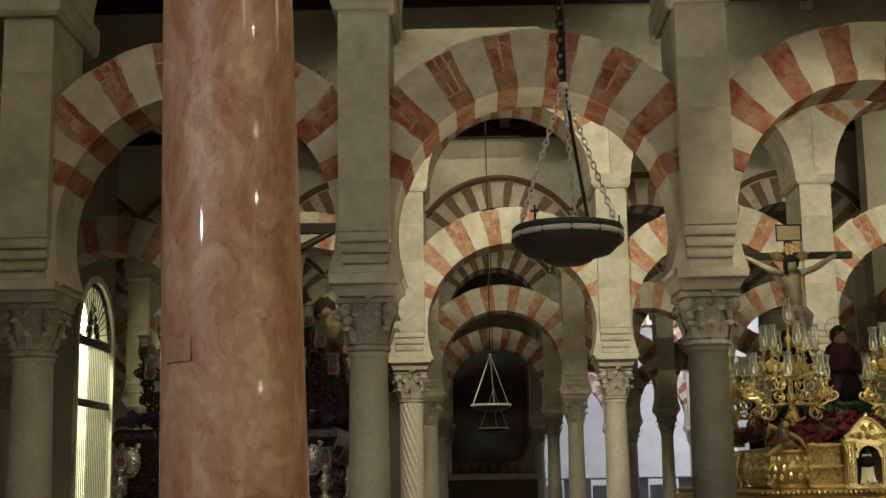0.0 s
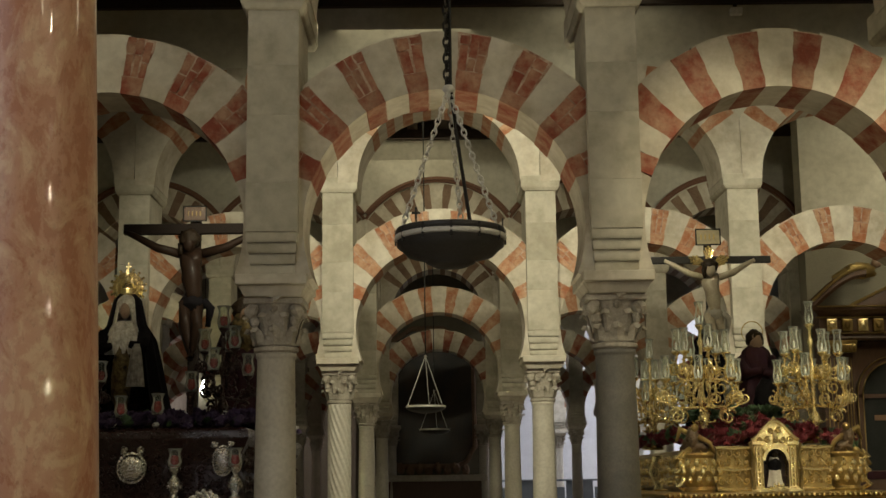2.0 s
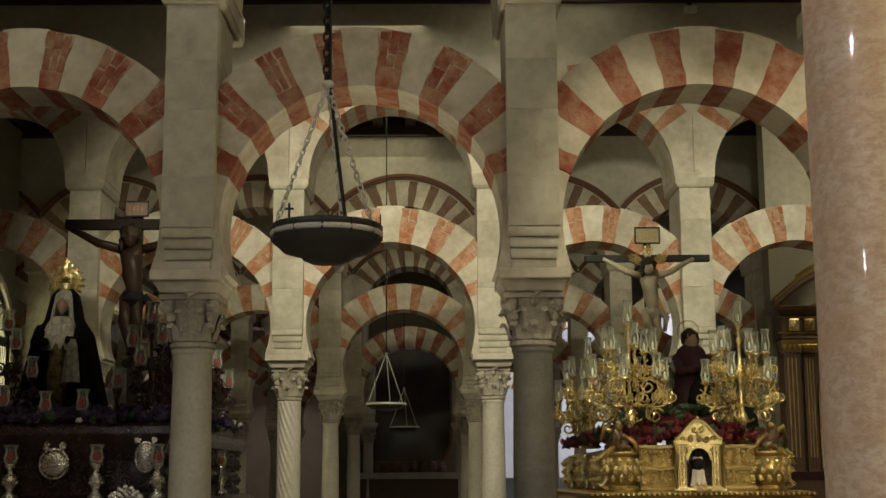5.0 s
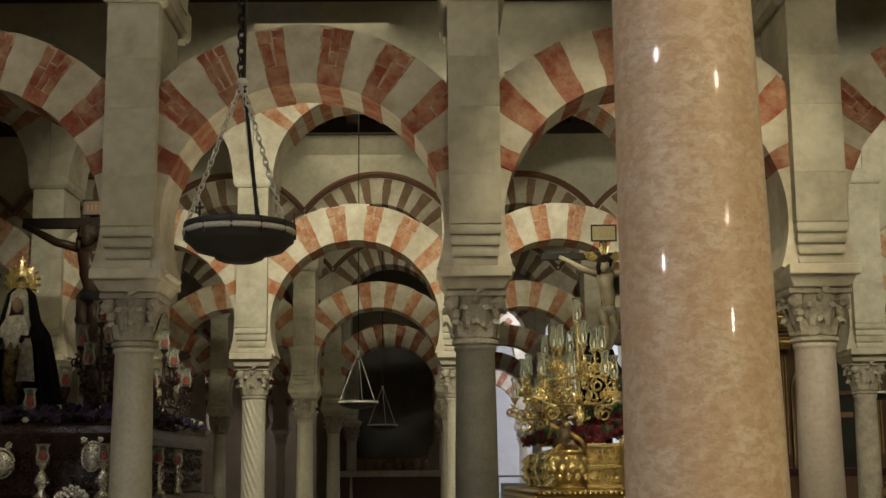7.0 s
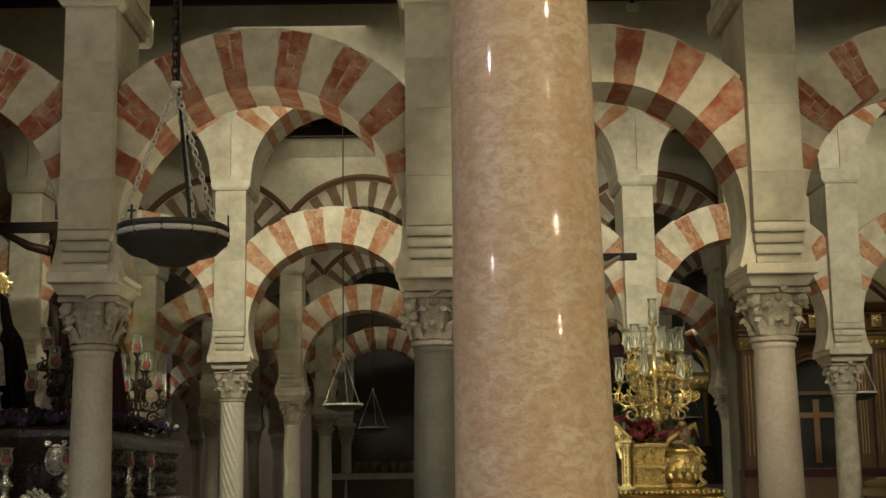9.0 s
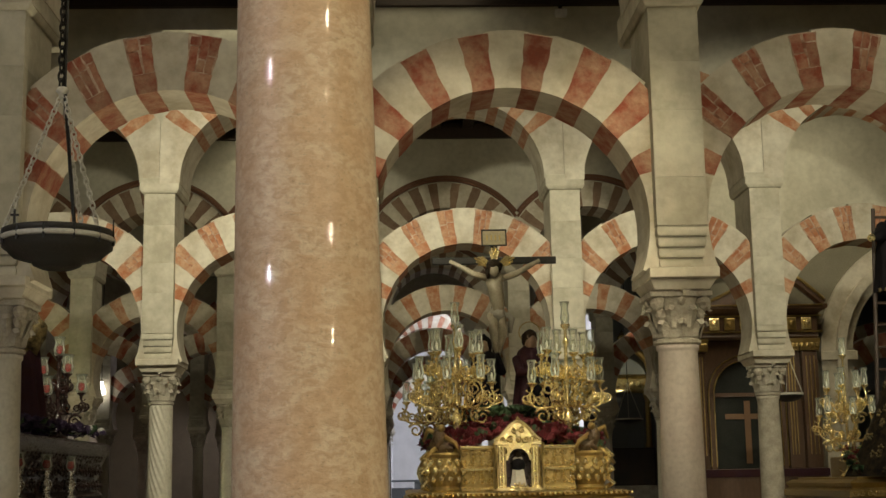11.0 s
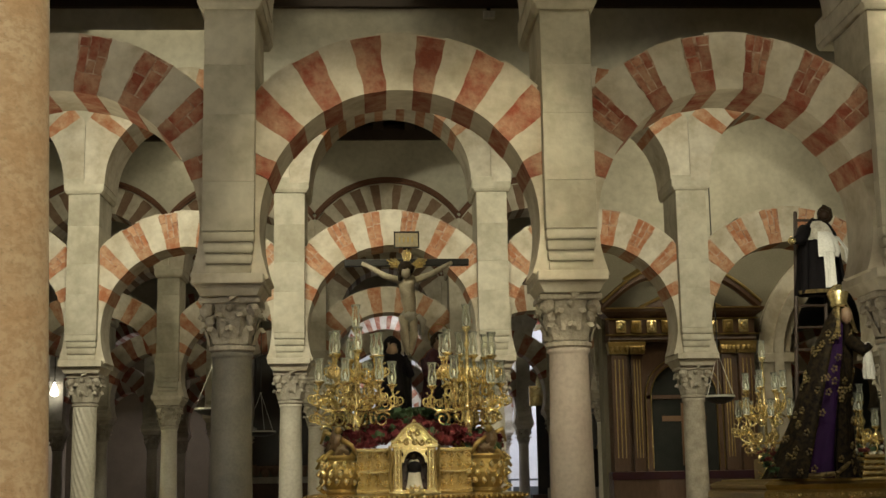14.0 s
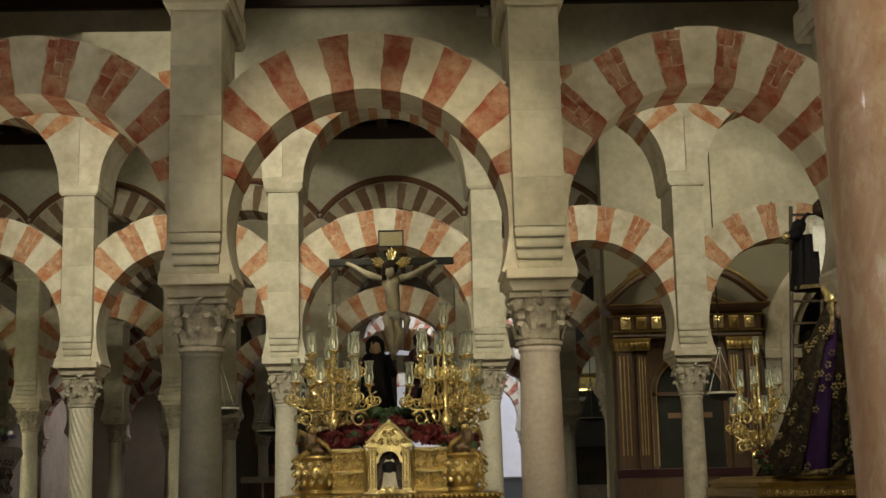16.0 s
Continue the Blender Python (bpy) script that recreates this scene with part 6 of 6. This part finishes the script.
top = thing("altarpiece", "dark walnut altarpiece with gilded frieze and broken pediment", "altarpiece", pose(RC, RY, 0))
hw = (RX1 - RX0) / 2
part("plinth", box(bmesh.new(), -hw, -0.25, 0, hw, 0.28, 1.85, 0.02), WALNUT, top)
part("plinth_cloth", box(bmesh.new(), -hw - 0.02, -0.28, 1.70, hw + 0.02, -0.24, 1.84, 0.005), MAROONCLOTH, top, "dark red band of cloth")
part("back_panel", box(bmesh.new(), -hw + 0.05, 0.0, 1.85, hw - 0.05, 0.28, 4.45), WALNUT, top)
for s in (-1, 1):
    for q, w in ((hw - 0.2, 0.15), (hw - 0.55, 0.11)):
        pil = part("pilaster", box(bmesh.new(), s * q - w, -0.16 if w > 0.12 else -0.1, 1.85, s * q + w, 0.02, 4.05, 0.015), WALNUT, top)
        bm = bmesh.new()
        for k in (-1, 0, 1):
            tube(bm, [(s * q + k * w * 0.5, -0.17 if w > 0.12 else -0.11, 2.1), (s * q + k * w * 0.5, -0.17 if w > 0.12 else -0.11, 3.95)], 0.012, 5)
        part("fluting", bm, DARKGOLD, pil)
        bm = box(bmesh.new(), s * q - w - 0.03, -0.2, 4.05, s * q + w + 0.03, 0.02, 4.28, 0.01, 0.03)
        for k in range(4):
            blob(bm, (s * q - w + 2 * w * k / 3, -0.21, 4.15), 0.05, (1, 0.6, 1.4), 1, 0.6)
        part("pilaster_capital", bm, DARKGOLD, pil)
bm = moulding_frame(bmesh.new(), -hw + 0.05, hw - 0.05, -0.18, 0.28, [(0, 4.28), (0.04, 4.32), (0.02, 4.38), (0.02, 4.72), (0.08, 4.78), (0.18, 4.84), (0.2, 4.92)])
part("entablature", bm, WALNUT, top)
for k in range(9):
    x = -hw + 0.25 + (2 * hw - 0.5) * k / 8
    bm = box(bmesh.new(), x - 0.1, -0.26, 4.44, x + 0.1, -0.19, 4.68, 0.02)
    blob(bm, (x, -0.28, 4.56), 0.07, (1, 0.5, 1.2), 1, 0.5)
    part("frieze_block", bm, DARKGOLD if k % 2 else GOLD, top, "gilded frieze block")
for z in (4.41, 4.71, 4.9):
    part("gilt_line", tube(bmesh.new(), [(-hw - 0.05, -0.24 if z < 4.8 else -0.38, z), (hw + 0.05, -0.24 if z < 4.8 else -0.38, z)], 0.016, 5), DARKGOLD, top)
for s in (-1, 1):
    bm = bmesh.new()
    tube(bm, [(s * (hw + 0.1 - 1.05 * u), -0.2, 4.95 + 0.62 * math.sin(u * math.pi * 0.5)) for u in (k / 10 for k in range(11))], 0.10, 8)
    part("pediment_side", bm, WALNUT, top)
    part("pediment_gilding", tube(bmesh.new(), [(s * (hw + 0.1 - 1.05 * u), -0.31, 5.02 + 0.62 * math.sin(u * math.pi * 0.5)) for u in (k / 10 for k in range(11))], 0.03, 6), DARKGOLD, top)
bm = bmesh.new()
v = [bm.verts.new(p) for p in ((-0.75, -0.15, 4.92), (0.75, -0.15, 4.92), (0, -0.15, 5.28), (-0.75, 0.15, 4.92), (0.75, 0.15, 4.92), (0, 0.15, 5.28))]
for q in ((0, 1, 2), (5, 4, 3), (0, 2, 5, 3), (1, 4, 5, 2)):
    bm.faces.new([v[j] for j in q])
part("inner_pediment", bm, WALNUT, top)
for s in (-1, 1):
    part("pediment_gilding", tube(bmesh.new(), [(s * 0.78, -0.17, 4.94), (0, -0.17, 5.31)], 0.03, 6), DARKGOLD, top)
bm = bmesh.new()
arc_wedge(bm, radians(-90), radians(90), 0.62, 0.74, -0.1, 0.0, 3.25, 28)
for s in (-1, 1):
    xa, xb = sorted((s * 0.62, s * 0.74))
    box(bm, xa, -0.1, 1.85, xb, 0.0, 3.25)
box(bm, -0.74, -0.1, 3.2, 0.74, -0.02, 3.27)
part("arched_frame", bm, WALNUT, top)
for r in (0.63, 0.73):
    part("frame_gilding", tube(bmesh.new(), [(-r, -0.11, 1.9)] + [(r * -math.cos(math.pi * k / 24), -0.11, 3.25 + r * math.sin(math.pi * k / 24)) for k in range(25)] + [(r, -0.11, 1.9)], 0.013, 5), DARKGOLD, top)
bm = bmesh.new()
arc_wedge(bm, radians(-90), radians(90), 0.02, 0.62, -0.03, -0.01, 3.25, 24)
box(bm, -0.62, -0.03, 1.85, 0.62, -0.01, 3.25)
part("glazing", bm, DARKGLASS, top, "dark reflecting glass")
bm = bmesh.new()
box(bm, -0.055, -0.055, 1.95, 0.055, -0.035, 3.12)
box(bm, -0.42, -0.05, 2.78, 0.42, -0.037, 2.88)
part("inlaid_cross", bm, material("brown_cross_wood", (0.21, 0.115, 0.055), 0.5, bump=0.2), top, "brown wooden cross")
mixed("reclining_statue", [(limb([(-0.5, 0, 0.1), (-0.15, 0, 0.25), (0.2, 0, 0.3)], [0.08, 0.15, 0.12]), DARKGOLD), (mass((0.35, 0, 0.42), 0.1), FLESH), (mass((0.0, -0.05, 0.25), 0.2, (1.4, 0.7, 0.8), 0.4), DARKGOLD)], "carved reclining figure on the pediment", "statue", pose(RC - 0.55, RY - 0.1, 5.35), "pediment figures")

# ---- far wall with the dark painting ----
bm = bmesh.new()
box(bm, -1.2, 32.9, 0, 3.2, 33.3, TOP)
tagged(part("wall_south", bm, DIMPLASTER), "dim plaster end wall of the hall", "wall", kind="structure")
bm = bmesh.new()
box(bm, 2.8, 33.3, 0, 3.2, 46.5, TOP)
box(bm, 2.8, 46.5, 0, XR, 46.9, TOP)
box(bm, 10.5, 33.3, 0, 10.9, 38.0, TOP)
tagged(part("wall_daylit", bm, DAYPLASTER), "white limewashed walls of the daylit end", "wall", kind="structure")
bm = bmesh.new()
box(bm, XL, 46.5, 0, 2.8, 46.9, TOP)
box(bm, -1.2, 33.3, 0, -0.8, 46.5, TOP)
tagged(part("wall_south_west", bm, DIMPLASTER), "dim plaster walls at the far west end", "wall", kind="structure")
# added screen that keeps the foot of the bright end dark behind the columns
top = thing("wooden_screen", "added blue-grey panelled screen that darkens the foot of the daylit end", "screen", pose(7.0, 36.0, 0))
for k in range(8):
    part("panel", box(bmesh.new(), -4.0 + k, -0.05, 0, -3.06 + k, 0.05, 1.5 + 0.2 * (k % 2), 0.02), BLUEGREY, top)
part("top_rail", box(bmesh.new(), -4.05, -0.09, 1.7, 4.0, 0.09, 1.77, 0.01), BLUEGREY, top)
top = thing("altar_painting", "large dark painting in a round-cornered pale frame", "painting", pose(1.2, 32.85, 0))
bm = bmesh.new()
pts = [(-1.45, 2.9), (-1.2, 2.45), (-0.9, 2.3), (0.9, 2.3), (1.2, 2.45), (1.45, 2.9), (1.45, 5.6), (1.1, 6.3), (0.5, 6.7), (-0.5, 6.7), (-1.1, 6.3), (-1.45, 5.6)]
v = [bm.verts.new((x, -0.08, z)) for x, z in pts]
w = [bm.verts.new((x, 0, z)) for x, z in pts]
bm.faces.new(v)
for i in range(len(pts)):
    j = (i + 1) % len(pts)
    bm.faces.new((v[i], w[i], w[j], v[j]))
part("canvas", bm, PAINTING, top)
part("frame", tube(bmesh.new(), [(x * 1.05, -0.08, (z - 4.5) * 1.03 + 4.5) for x, z in pts], 0.09, 8, closed=True), FADED, top)
top = thing("altar_table", "pale stone altar with a long ledge under the painting", "altar", pose(1.2, 32.3, 0))
part("ledge", box(bmesh.new(), -1.9, -0.4, 1.75, 1.9, 0.5, 1.95, 0.03), STONE, top)
part("body", box(bmesh.new(), -1.7, -0.3, 0, 1.7, 0.5, 1.75, 0.02), WALNUT, top)
bm = bmesh.new()
for i in range(9):
    blob(bm, (-1.2 + 0.3 * i, 0.2, 2.1 + 0.06 * (i % 2)), 0.16, (0.8, 0.6, 1.2), 2, 0.5)
part("carved_ornament", bm, FADED, top, kind="stuff")

# ---- gilded altar seen far off between the naves ----
top = thing("altarpiece", "small gilded altarpiece with a blue-grey painting", "altarpiece", pose(9.9, 28.4, 0))
part("painting", box(bmesh.new(), -0.9, -0.05, 1.3, 0.9, 0.05, 3.9), PAINTING, top)
bm = box(bmesh.new(), -1.1, -0.12, 3.9, 1.1, 0.1, 4.5, 0.03)
ornament(bm, -1.1, 1.1, 3.95, 4.45, -0.12, rnd, 0.16, 0.05)
arc_wedge(bm, radians(-90), radians(90), 0.6, 0.9, -0.1, 0.1, 4.5, 20)
ornament(bm, -0.6, 0.6, 4.6, 5.2, -0.05, rnd, 0.16, 0.05)
part("gilded_crest", bm, GOLD, top)
part("base", box(bmesh.new(), -1.1, -0.3, 0, 1.1, 0.2, 1.3, 0.02), WALNUT, top)
